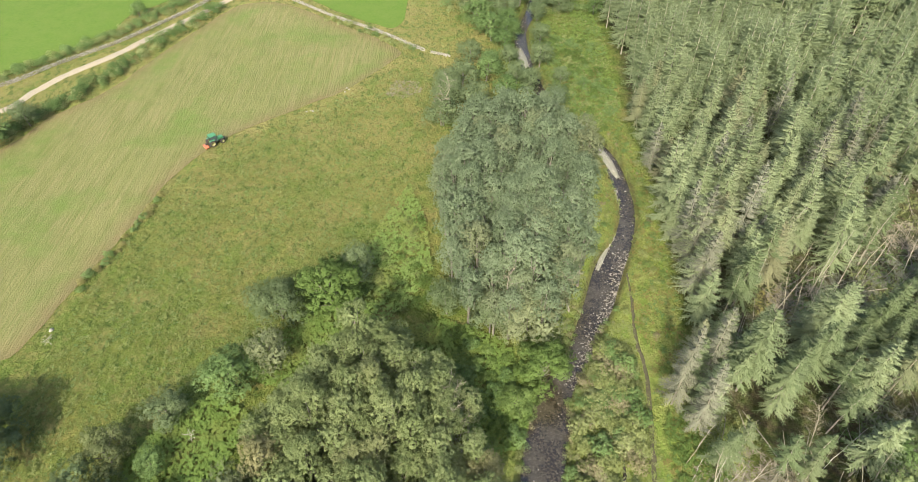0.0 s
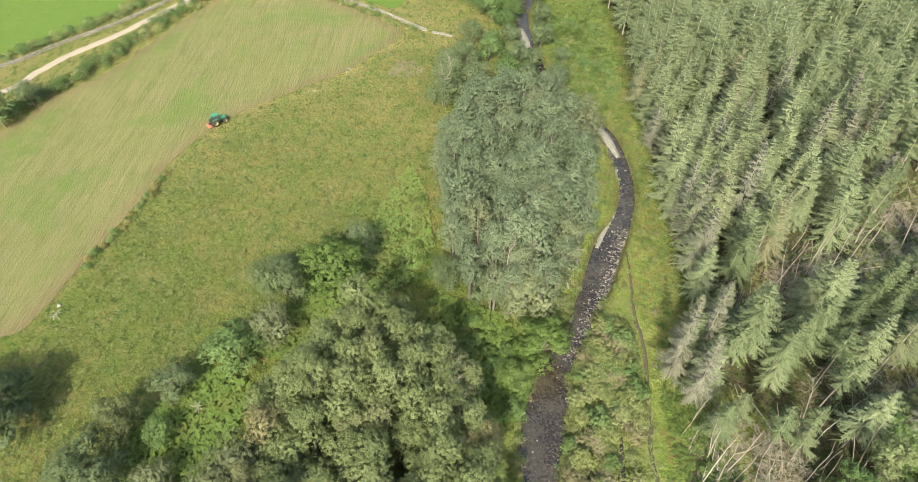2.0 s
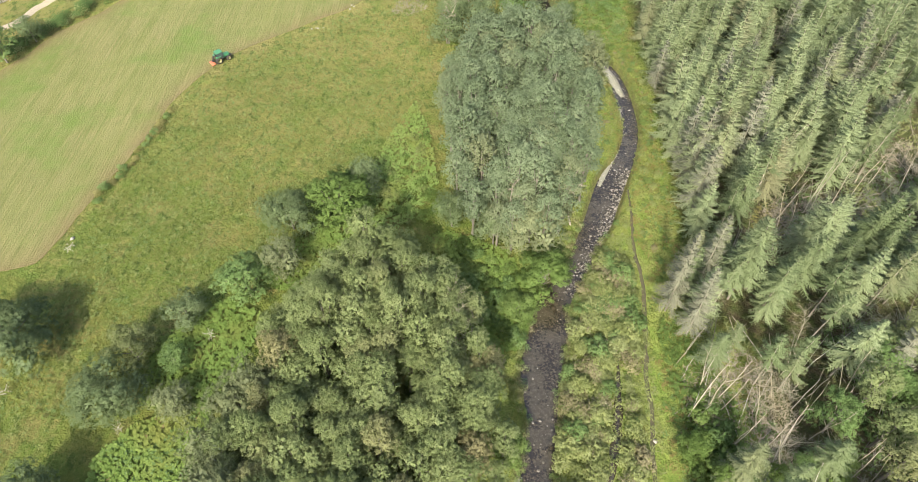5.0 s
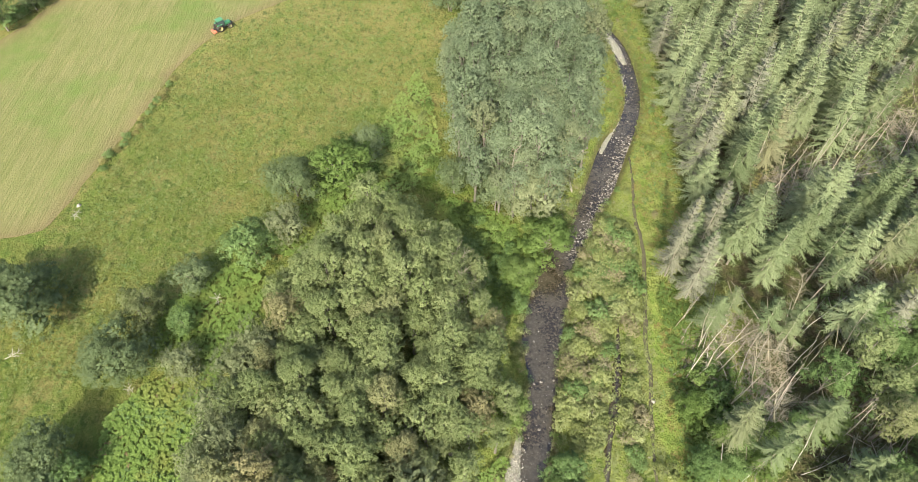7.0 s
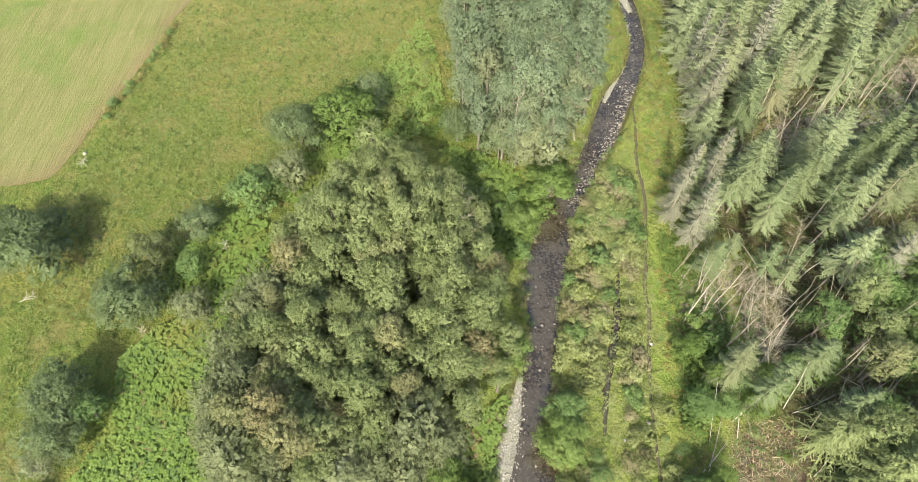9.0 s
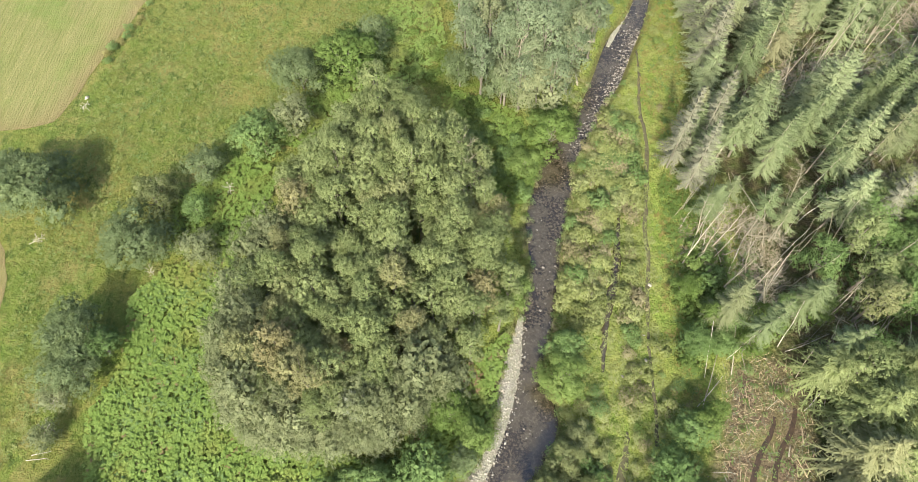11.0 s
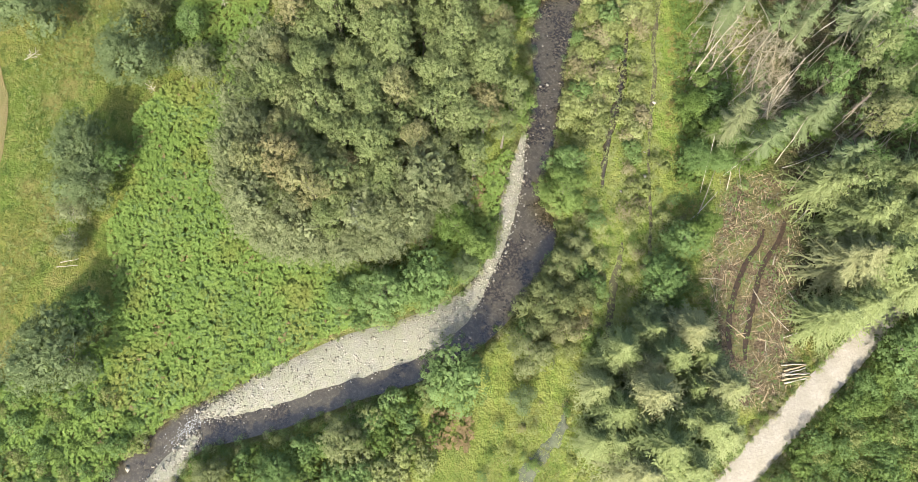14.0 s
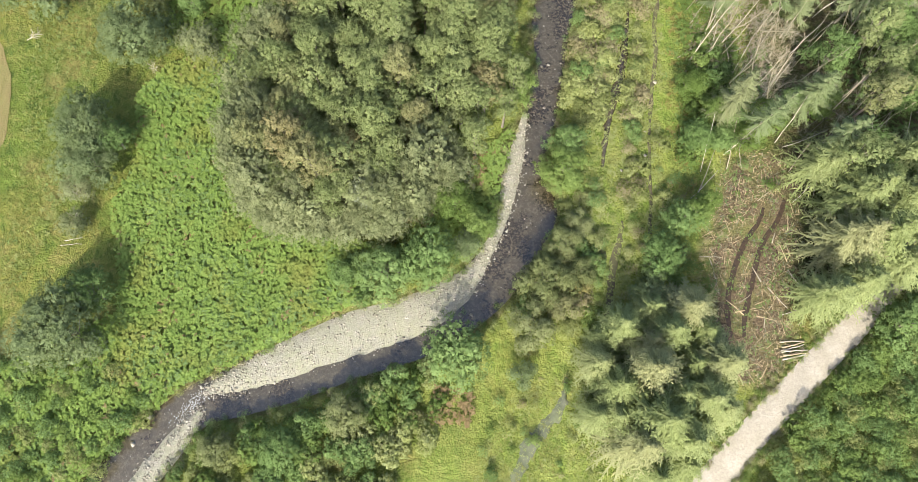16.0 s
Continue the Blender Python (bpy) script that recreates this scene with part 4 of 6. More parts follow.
# ---- single trees: kind, x, y, size ----
S = ("sallow_bush", SALLOW, "broad olive-green sallow on the river bank")
W, O, B, A = ("willow_tree", WILLOW, "grey-green willow in the meadow"), ("oak_tree", OAK, "round dark green oak beside the wood"), \
    ("sycamore_tree", BRIGHT, "leafy bright green sycamore in rough grass"), ("birch_tree", ALDER, "slender olive-green birch standing apart")
Y, F = ("sallow_bush", SALLOW, "yellowing olive sallow among willows"), ("willow_tree", FRINGE, "soft pale grey-green willow in rough grass")
SINGLES = [  # kind, x, y, crown radius, height
    (W, -26.1, 60.6, 4.4, 7), (B, -18.4, 62.4, 5.3, 9), (W, -15.9, 68, 2.8, 7), (O, -29.7, 47.6, 4.1, 7), (F, -25.4, 51.9, 2.8, 7), (W, -37, 43.2, 3.2, 4.5), (W, -43.5, 30.8, 4.9, 7), (Y, -42.6, 37.5, 3.5, 6),
    (W, -57.8, 38.4, 5.9, 8.5), (W, -63, 42, 3.2, 6), (F, -35.4, 30.1, 2.4, 5), (O, -36.7, 36.4, 2.3, 4), (W, -46.8, 17.8, 4.0, 7), (O, -44.2, 16.6, 2.8, 5), (W, -46.4, 13.4, 3.9, 6), (W, -45.6, -6.9, 5.2, 8),
    (O, -43.6, -2.6, 3.0, 6), (F, -48.2, 10.6, 1.9, 3.4), (F, -48.1, 6.2, 1.6, 3), (O, -9.9, 1.4, 3.8, 5), (O, -4.6, 2.2, 4.1, 5.5), (O, -15, 0.6, 1.9, 3), (B, -2, 9.1, 2.7, 5), (B, 0.7, 6.5, 2.3, 4.5), (W, -0.6, 4.2, 2.0, 4), (O, -1.2, -8.8, 4.4, 5.2),
    (S, 8.4, -0.1, 3.9, 4.5), (S, 10.6, 4.4, 2.6, 4), (S, 7.0, -5.4, 3.2, 4), (S, 10.4, -3, 2.3, 3.4), (S, 12.6, 1.2, 2.2, 3.4), (S, 12.8, 7, 2.0, 3.2), (S, -14, -15.5, 3.0, 3.6), (O, -21, -19, 2.8, 3.4), (S, -28, -19.5, 2.4, 3), (W, 5.7, -10.7, 1.7, 3), (B, 10.9, 13.9, 3.2, 4), (O, 11.4, 17.8, 2.7, 4), (B, 5.4, 24.6, 2.4, 5), (B, 11.4, 50.3, 4.1, 6),
    (F, 10.4, 58.4, 5.8, 8), (W, 4.6, 57.6, 3.2, 7), (W, -1.6, 61.5, 3.0, 6), (W, 2.4, 62.6, 3.0, 5), (B, 8.0, 45.2, 2.6, 3), (W, -88.4, 111.5, 3.2, 5), (O, -91, 104, 4, 7), (W, -1.6, 118, 4.0, 7), (W, 4, 116, 3.6, 7), (O, 6.4, 130, 3.6, 6), 
    (O, 8.4, 149, 4.2, 7), (W, 13, 163, 4, 6), (O, 5, 158, 4, 7), (W, -3, 112, 3.6, 6), (W, 1, 127, 3.4, 6), (O, 11, 121, 3.4, 6), (O, -84, 162, 2.4, 4), (W, 9, 172, 4, 7), (W, 27, 165, 4, 6), (W, 3, 139, 3, 5),
    (O, 14, 152.5, 2.6, 4), (W, 3.5, 166, 3.5, 6), (W, 19.2, 136.3, 3.3, 5.5), (O, 7.6, 134.9, 3.0, 5), (W, 12.4, 138.4, 2.6, 4), (O, 28.1, 126.7, 1.5, 2.4), (W, 20.6, 117, 3.0, 6), (W, 15.4, 124.5, 3.0, 6), (W, 23.4, 129, 2.2, 3.6), (W, 20.4, 148, 2.8, 5), (O, 12.2, 150.5, 3.0, 5), (W, 22, 166, 3.2, 6), (W, -1.7, 125.4, 3.2, 5.5), (O, 36, 164, 3, 5), (O, 22, 3.6, 3.4, 5), (O, 24.6, 7.4, 2.8, 4.5), (W, 21, -1.2, 2.4, 4),
    (W, 13.4, 129, 3, 5), (O, 11.6, 144, 3.2, 5), (W, 20.6, 159, 3, 5), (O, 12.6, 156.5, 3, 5), (W, 25, 170, 3.4, 6), (O, 16.6, 169, 3.2, 6), (W, 27, 178, 3.4, 6), (O, 14, 181, 4, 7), (W, 31, 185, 3.5, 6), (O, 48.4, -4.6, 3.6, 5.5), (O, 53, 0.5, 3, 5.5)]
SIZES = {"willow_tree": (3.0, 6.5), "oak_tree": (3.4, 8.0), "sycamore_tree": (3.2, 8.0), "birch_tree": (2.5, 12.0), "sallow_bush": (3.2, 5.0)}
for (name, kinds, label), x, y, radius, high in SINGLES:
    kinds, (wide0, high0) = {id(WILLOW): (WILLOW_BIG, (5.0, 8.0)), id(FRINGE): (FRINGE_BIG, (5.0, 7.5))}.get(id(kinds) if radius > 3.7 else 0, (kinds, SIZES[name]))
    s = radius / wide0
    plant(name, kinds[rng.integers(len(kinds))], x, y, s, rng.uniform(0, 360), label, "tree", tall=high / high0 / s)
SILVER = tree_kind(M_SILVER, (25,), high=6.5, wide=1.8, base=0.6, boughs=7, clumps=18, per=14, leaf=0.36, narrow=0.28, loose=1.2, bough=0.40, tuft=0.16, inner=8)
for x, y, tall in ((-25.4, 14.2, 1.3), (-16.9, 13.4, 1.7), (-12.4, 9.4, 1.35), (-25.9, 22.8, 1.5)):
    plant("white_willow", SILVER[0], x, y, 1.0, rng.uniform(0, 360), "pale silvery willow rising from the wood", "tree", tall=tall)
for x, y, s in ((-19.6, 13.2, 0.8), (-17.6, 15.6, 0.85), (-21.6, 14.6, 0.8), (-15.2, 11.4, 0.72), (-22.6, 11.8, 0.7), (-19.2, 17.8, 0.9), (-17, 18.4, 0.92), (-21.4, 17.4, 0.85), (-15.6, 15.2, 0.85)):
    plant("birch_tree", ALDER[rng.integers(5)], x, y, s, rng.uniform(0, 360), "young olive-green birch filling the wood's edge", "tree", "trees of the near wood", tall=1.05)

for x, y in scatter([(26.5, 7), (30, 9), (32, 17), (38, 19), (45, 22), (45, 26), (32, 22.5), (29, 24), (28.5, 42), (26.5, 24)], 3.6, 63):
    name, kinds, label = (B, O, B)[rng.integers(3)]
    radius, high = rng.uniform(1.3, 2.3), rng.uniform(2.5, 5)
    s = radius / SIZES[name][0]
    plant(name, kinds[rng.integers(len(kinds))], x, y, s, rng.uniform(0, 360), "young broadleaf tree at the forest edge", "tree", "forest edge saplings", tall=high / SIZES[name][1] / s)
for x, y in scatter([(42, 12), (52, 6), (64, 14), (70, 36), (56, 40), (45, 36)], 4.9, 64):
    if rng.random() < 0.4:
        s = rng.uniform(0.7, 0.95)
        plant("birch_tree", ALDER[rng.integers(5)], x, y, s, rng.uniform(0, 360), "light green birch among thin spruces", "tree", "forest birches", tall=rng.uniform(0.9, 1.1))
    else:
        s = rng.uniform(0.6, 0.95)
        plant("oak_tree", OAK[rng.integers(2)], x, y, s, rng.uniform(0, 360), "young green oak in open woodland", "tree", "forest oaks", tall=rng.uniform(0.95, 1.25))

# ---- conifers ----
SPRUCE = [conifer(61 + q, 17, 3.05, 1.8, 24, 7, M_SPRUCE, M_BARK, twig_w=0.13, pad_w=0.10, fine=0.85, per=8) for q in range(3)] + [conifer(71 + q, 17, 2.7, 5.5, 18, 7, M_SPRUCE, M_BARK, dead_from=2.0, twig_w=0.13, pad_w=0.10, fine=0.85, per=8) for q in range(2)]
DARK = [conifer(63 + 5 * q, 17, 3.05, 2.0 + 1.5 * q, 23, 7, M_FIR, M_BARK, twig_w=0.13, pad_w=0.10, fine=0.85, per=8) for q in range(3)]
THIN = [conifer(81 + q, 15, 2.1, 8.0, 11, 8, M_FIR, M_POLE, dead_from=2.0, twig_w=0.11, per=5) for q in range(2)]
BARE = [conifer(86 + q, 16, 2.3, 2.0, 22, 12, M_DEADTWIG, M_BARK, twig_w=0.07, per=6, pad_w=0.07) for q in range(2)]
M_DRYWOOD = bark_mat("dry_larch_wood", (0.150, 0.138, 0.090), (0.285, 0.265, 0.185))
TAN = [snag(96 + q, 9.5, 1.9, M_DRYWOOD, 34, 8, 0.6) for q in range(3)]
LARCH = [conifer(91 + q, 10.5, 4.0, 0.6, 34, 8, M_LARCH, M_BARK, twig_w=0.13, curl=0.12, droop=0.28, per=10, pad_w=0.05, fine=0.75, ragged=0.42) for q in range(3)]
FAR = [conifer(66 + q, 17, 3.1, 4.0, 14, 4, M_SPRUCE, M_BARK, twig_w=0.24, per=7) for q in range(3)]
rng = np.random.default_rng(17)
stand = scatter([(24, 16), (150, 16), (150, 205), (24, 205)], 3.95, 21, 0.52)
ex = np.interp(stand[:, 1], EDGE[::-1, 1], EDGE[::-1, 0])
ok = stand[:, 0] > ex + 0.6
for cx, cy, r in GAPS:
    ok &= np.hypot(stand[:, 0] - cx, stand[:, 1] - cy) > r
ok &= ~inside(stand[:, 0], stand[:, 1], SLASH) & (near_line(stand[:, 0], stand[:, 1], np.array(ROAD))[0] > 4.5)
ok &= np.abs(stand[:, 0]) < 38 + 0.62 * (stand[:, 1] + 30)
stand = stand[ok]
order = np.argsort(np.hypot(stand[:, 0], stand[:, 1] - 10))
far = Geo()
far_bark = Geo()


def raw(me):
    v = np.empty(len(me.vertices) * 3, np.float32)
    me.vertices.foreach_get("co", v)
    f = np.empty(len(me.loops), np.int32)
    me.loops.foreach_get("vertex_index", f)
    return v.reshape(-1, 3), f.reshape(-1, 4)


FAR_RAW = [(raw(q["crown"]), raw(q["trunk"])) for q in FAR]
for rank, q in enumerate(order):
    x, y = stand[q]
    s, turn, tall = rng.choice([0.75, 0.9, 1.05, 1.2]) * rng.uniform(0.92, 1.08), rng.uniform(0, 360), rng.uniform(0.68, 0.86)
    if rng.random() < 0.07:
        continue
    if rank < 290:
        by_gap = min(np.hypot(x - cx, y - cy) - r + 9 * (y < cy - 1) for cx, cy, r in GAPS) < 3.0
        open_wood = y < 44 and x < 47
        if (open_wood and rng.random() < 0.45) or (y < 36 and x > 42 and rng.random() < 0.6):
            continue
        kind = SPRUCE[rng.integers(3) if x < ex[ok][q] + 5 else rng.integers(5)]
        label = "grey-green spruce in a dense plantation"
        if y < 56 + 7 * math.sin(x * 0.35) and rng.random() < 0.8:
            kind, label = DARK[rng.integers(3)], "dark green spruce at the lower end of the plantation"
        if (by_gap or open_wood) and rng.random() < 0.65:
            kind, label = THIN[rng.integers(2)], "thin half-bare spruce with a pale trunk"
        elif rng.random() < 0.1:
            kind, label = BARE[rng.integers(2)], "dead spruce with bare grey-brown branches"
        plant("spruce_tree", kind, x, y, s, turn, label, "conifer", "plantation spruces", tall=tall, tilt=(rng.normal() * 2, rng.normal() * 2))
    else:
        t = radians(turn)
        c, sn = math.cos(t), math.sin(t)
        for (v, f), geo in zip(FAR_RAW[rng.integers(3)], (far, far_bark)):
            geo.add(np.stack([(v[:, 0] * c - v[:, 1] * sn) * s + x, (v[:, 0] * sn + v[:, 1] * c) * s + y, v[:, 2] * s * tall + height(x, y)], 1), f)
wood = tagged(new("spruce_plantation"), "far rows of grey-green plantation spruce", "plantation", kind="stuff")
part("crowns", far.mesh("crowns", M_SPRUCE), wood)
part("trunks", far_bark.mesh("trunks", M_POLE), wood)

for x, y, s in ((28.6, 46.0, 1.05), (30.6, 42.0, 0.95), (33.5, 49.5, 1.0), (37, 71, 1.1), (46, 76, 1.1)):
    plant("spruce_tree", BARE[rng.integers(2)], x, y, s, rng.uniform(0, 360), "dead spruce with bare grey-brown branches", "conifer", "plantation spruces")
for x, y, s in [(19.6, -15.5, 1.25), (17.2, -17.8, 0.95), (22.2, -17.2, 0.9), (19, -10.2, 1.0), (16, -12.2, 0.9), (23.9, -3.4, 0.9), (17, -5.7, 0.8), (26.3, -9, 0.95), (24.6, -13, 0.95), (21.4, -6.6, 0.9), (13.8, -15.4, 0.6), (22.2, -12.6, 0.9), (14.4, -9.4, 0.7),
                (27.2, -14.2, 0.7), (19.4, -20.4, 0.7), (18.2, -12.8, 0.7), (21, -10, 0.7), (24, -9.6, 0.75), (20.2, -3.6, 0.65), (25.4, -6.2, 0.7), (16.2, -15, 0.7), (22.6, -20, 0.6), (24.4, -15.6, 0.65), (19.6, -7.4, 0.7), (15, -6.6, 0.5), (27.6, -11.4, 0.55), (42.4, 4.6, 1.3), (39.8, -1.6, 0.95), (43.4, -0.1, 1.05), (45.8, 4.6, 1.2), (44.2, 9.6, 1.2), (42, 14.6, 1.1), (49, 9.0, 1.15), (48.6, 2.2, 1.05), (50, 14.6, 1.2), (55, 13.5, 1.1), (53.6, 7.4, 1.1), (52, 11, 0.9), (47.2, 12.4, 0.95)]:
    plant("larch_tree", LARCH[rng.integers(3)], x, y, s * (1.18 if x < 30 else 1.0), rng.uniform(0, 360), "feathery light green young larch by the road", "conifer", "young larches", tall=rng.uniform(0.8, 1.0))

for x, y in scatter([(29, 22), (36, 20), (44, 22), (46, 30), (46, 42), (38, 44), (31, 38)], 6.2, 69):
    single("dead_larch", TAN[rng.integers(3)], x, y, rng.uniform(0.6, 1.1), rng.uniform(0, 360), "leaning dead larch with bare straw-coloured branches", "dead tree", "dead larches",
           tilt=(rng.normal() * 20, rng.normal() * 20))

# ---- bushes ----
TALL = ("bush", BUSH, "olive-green scrub bush on the river bank")
LEAFY = ("bush", BUSH_GREEN, "dense dark green bush in rough grass")
DRY = ("bush", BUSH_DRY, "browning dry scrub bush on the river bank")
LIGHT = ("bush", BUSH_BRIGHT, "bright green leafy bush in rough grass")


PATHS = [np.array(q, float) for q in ([(26.8, 63.4), (26.3, 50.7), (24.1, 35.3), (23.9, 30.4), (22.3, 17.9), (21.6, 6.4)], [(18.4, 8), (18.1, 6.3), (16.8, 1.2), (16.2, -4.4), (16.0, -9)],
                                       [(20.6, 37), (19.5, 29.5), (18.2, 24.6), (16.3, 15)], [(8.9, -14.8), (9.2, -17.1), (7.6, -19.8), (6.4, -22)])]


def on_path(x, y):
    return min(near_line(x, y, q)[0] for q in PATHS) < 1.15


def thicket(points, kinds, lo, hi, name, label, seed, keep=0.42):
    """Bushes too many or too far to tell apart, joined by kind of leaf."""
    r = np.random.default_rng(seed)
    leaves = {}
    for x, y in points:
        if on_path(x, y):
            continue
        parts = kinds[r.integers(len(kinds))][1]
        me = parts[r.integers(len(parts))]["foliage"]
        v, f = raw(me)
        v = v.reshape(-1, 4, 3)
        v = v[r.random(len(v)) < keep].reshape(-1, 3)
        f = np.arange(len(v)).reshape(-1, 4)
        s, t = r.uniform(lo, hi), r.uniform(0, 6.28)
        c, sn = math.cos(t) * s, math.sin(t) * s
        leaves.setdefault(me.materials[0], Geo()).add(np.stack([v[:, 0] * c - v[:, 1] * sn + x, v[:, 0] * sn + v[:, 1] * c + y, v[:, 2] * s + max(height(x, y), -0.9)], 1), f,
                                                              0.5 * unit((v.reshape(-1, 4, 3).mean(1) - [0, 0, 0.3]) @ np.array([[math.cos(t), math.sin(t), 0], [-math.sin(t), math.cos(t), 0], [0, 0, 1]])))
    root = tagged(new(name), label, "thicket", kind="stuff")
    for mat, g in leaves.items():
        part("foliage", g.mesh("foliage", mat), root)


def bushes(points, kinds, lo, hi, group, seed):
    r = np.random.default_rng(seed)
    for x, y in points:
        if on_path(x, y):
            continue
        name, meshes, label = kinds[r.integers(len(kinds))]
        plant(name, meshes[r.integers(len(meshes))], x, y, r.uniform(lo, hi), r.uniform(0, 360), label, "bush", group)


bank = scatter([(15.5, 36), (23, 36), (25.5, 50), (21.5, 57), (17.5, 50), (15.5, 45)], 1.8, 31)
bank = np.concatenate([bank, scatter([(13.5, 36), (22.5, 36), (21.5, 20), (14, 20), (11.5, 24), (12.6, 30)], 1.75, 32), scatter([(9.5, 7), (14, 11), (15, 2), (12, -6), (6, -3), (7, 2)], 1.9, 33),
                       scatter([(21, 18), (24, 18), (24, 8), (20, 8)], 2.3, 34)])
dd, ww = near_line(bank[:, 0], bank[:, 1], RIVER)
bank = bank[dd - ww / 2 > 0.8]
bushes(bank, (TALL, TALL, TALL, DRY, LEAFY, TALL), 0.75, 1.3, "river bank scrub", 41)
thicket(scatter([(-60, -8), (-46, -9), (-39, -10), (-36.5, -15), (-42, -24), (-50, -31), (-62, -33)], 2.3, 85), (LEAFY, TALL, LEAFY, LIGHT), 0.55, 1.05, "bank_thicket", "mixed green scrub among bracken by the river", 86, keep=0.8)
south = scatter([(-5, -9.5), (-3, -13), (-4, -18), (-8, -22), (-14, -27), (-24, -27), (-32, -29), (-34, -21), (-30, -18.3), (-24, -16.5), (-14, -12.4)], 1.9, 35)
dd, ww = near_line(south[:, 0], south[:, 1], RIVER)
south = south[dd - ww / 2 > 0.9]
bushes(south, (TALL, LEAFY, TALL, LIGHT), 0.7, 1.25, "south bank scrub", 42)
thicket(scatter([(28.5, -27), (32.6, -19.4), (37.2, -14.8), (42.6, -9.8), (46.9, -5.7), (53.4, 0.8), (58, -8), (54, -26), (34, -28)], 1.55, 36), (LEAFY, LIGHT, LEAFY, LIGHT, TALL), 0.6, 1.2, "roadside_thicket", "dense leafy green thicket beside the road", 43, keep=0.65)
left = scatter([(3, 38), (8, 40), (9.5, 46), (8, 52), (4.5, 57), (0, 59), (-3, 55), (1, 47)], 2.1, 37)
bushes(left, (LIGHT, LEAFY, LIGHT), 0.6, 1.1, "west bank scrub", 44)
thicket(scatter([(-8, 60), (-2, 60), (-4, 72), (-7, 84), (-11, 78), (-14, 66)], 2.4, 38), (LIGHT, TALL), 0.5, 0.95, "grove_edge_scrub", "bright scrub along the grove", 45)
bushes(scatter([(-14, -3), (-5, 0.5), (-3, 3.5), (-9, 5), (-16, 1.5)], 1.9, 39), (LEAFY, TALL), 0.7, 1.1, "gravel bank scrub", 46)
bushes(scatter([(26.5, 16), (31, 16), (33, 25), (30, 36), (27.5, 30)], 2.2, 47), (LIGHT, LEAFY), 0.8, 1.4, "woodland edge scrub", 47)
thicket(scatter([(4, 152), (13, 150), (12, 166), (19, 172), (24, 160), (34, 166), (35, 195), (-2, 195), (-4, 168)], 3.0, 61), (TALL, LEAFY, LIGHT), 0.8, 1.6, "far_scrub", "mixed scrub along the upper river", 61)
thicket(scatter([(20, 118), (31, 108), (34, 120), (33, 150), (22, 150), (22, 134)], 1.9, 62), (TALL, LIGHT, LEAFY), 0.3, 0.9, "far_scrub", "scattered scrub in the lush valley grass", 62)
fill = np.concatenate([scatter([(15.5, 36), (23, 36), (25.5, 50), (21.5, 58), (18.5, 52), (15.5, 45)], 1.4, 71), scatter([(13.5, 36), (22, 36), (21, 20), (14, 20), (11.5, 24), (12.6, 30)], 1.5, 72),
                       scatter([(10.5, 8), (15, 14), (16.5, 2), (13, -6), (7, -4), (8, 2)], 1.5, 73), scatter([(18, 20), (23, 20), (22, 4), (18.5, 4)], 2.2, 74)])
dd, ww = near_line(fill[:, 0], fill[:, 1], RIVER)
fill = fill[(dd - ww / 2 > 0.5) & (np.random.default_rng(75).random(len(fill)) < 0.8)]
thicket(fill, (TALL, DRY, TALL, TALL, LEAFY), 0.5, 0.95, "bank_thicket", "lumpy olive-green scrub covering the river bank", 76, keep=0.7)
rim, r = [], np.random.default_rng(77)
t_ = unit(np.gradient(RIVER[:, :2], axis=0))
for k in range(len(RIVER)):
    if -26 < RIVER[k, 1] < 62:
        for side in (-1, 1):
            for _ in range(4):
                off = RIVER[k, 2] / 2 + r.uniform(-0.35, 1.6)
                rim.append(RIVER[k, :2] + side * off * np.array([-t_[k, 1], t_[k, 0]]) + t_[k] * r.uniform(-0.9, 0.9))
rim = np.array(rim)
dd, ww = near_line(rim[:, 0], rim[:, 1], RIVER)
thicket(rim[dd - ww / 2 > -0.4], (TALL, LEAFY, LIGHT, DRY, TALL), 0.22, 0.55, "water_edge_scrub", "low mixed herbs and scrub hanging over the banks", 78, keep=0.3)
herbs = np.concatenate([scatter([(21, 14), (28.5, 14), (29, 6), (28.5, -3), (21, -3)], 1.6, 81), scatter([(4, -12), (14, -8), (15, -20), (9, -31), (-3, -30), (1, -20)], 2.8, 82), scatter([(29, 8), (33, 16), (38, 14), (36, 4), (31, 0)], 2.3, 83), scatter([(17, 20), (24, 20), (23, 0), (17, -4)], 2.2, 84)])
herbs = herbs[[min(near_line(a, b, np.array(q))[0] for q in RUTS) > 1.0 for a, b in herbs]]
thicket(scatter([(13, -1), (27, 3), (28.5, -6), (28, -15), (21, -22), (13, -20)], 2.2, 87), (TALL, LIGHT, DRY), 0.45, 0.9, "low_herbs", "rough green undergrowth beneath young larches", 88, keep=0.4)
thicket(herbs, (TALL, LEAFY, DRY, LIGHT), 0.25, 0.6, "low_herbs", "patchy low herbs and young scrub in grass", 79, keep=0.4)
strip_scrub = scatter([(27, 72), (32, 62), (33.5, 72), (34, 84), (34.8, 96), (34.4, 112), (29.5, 112), (32.6, 100), (32.8, 88), (31.5, 78)], 2.6, 65)
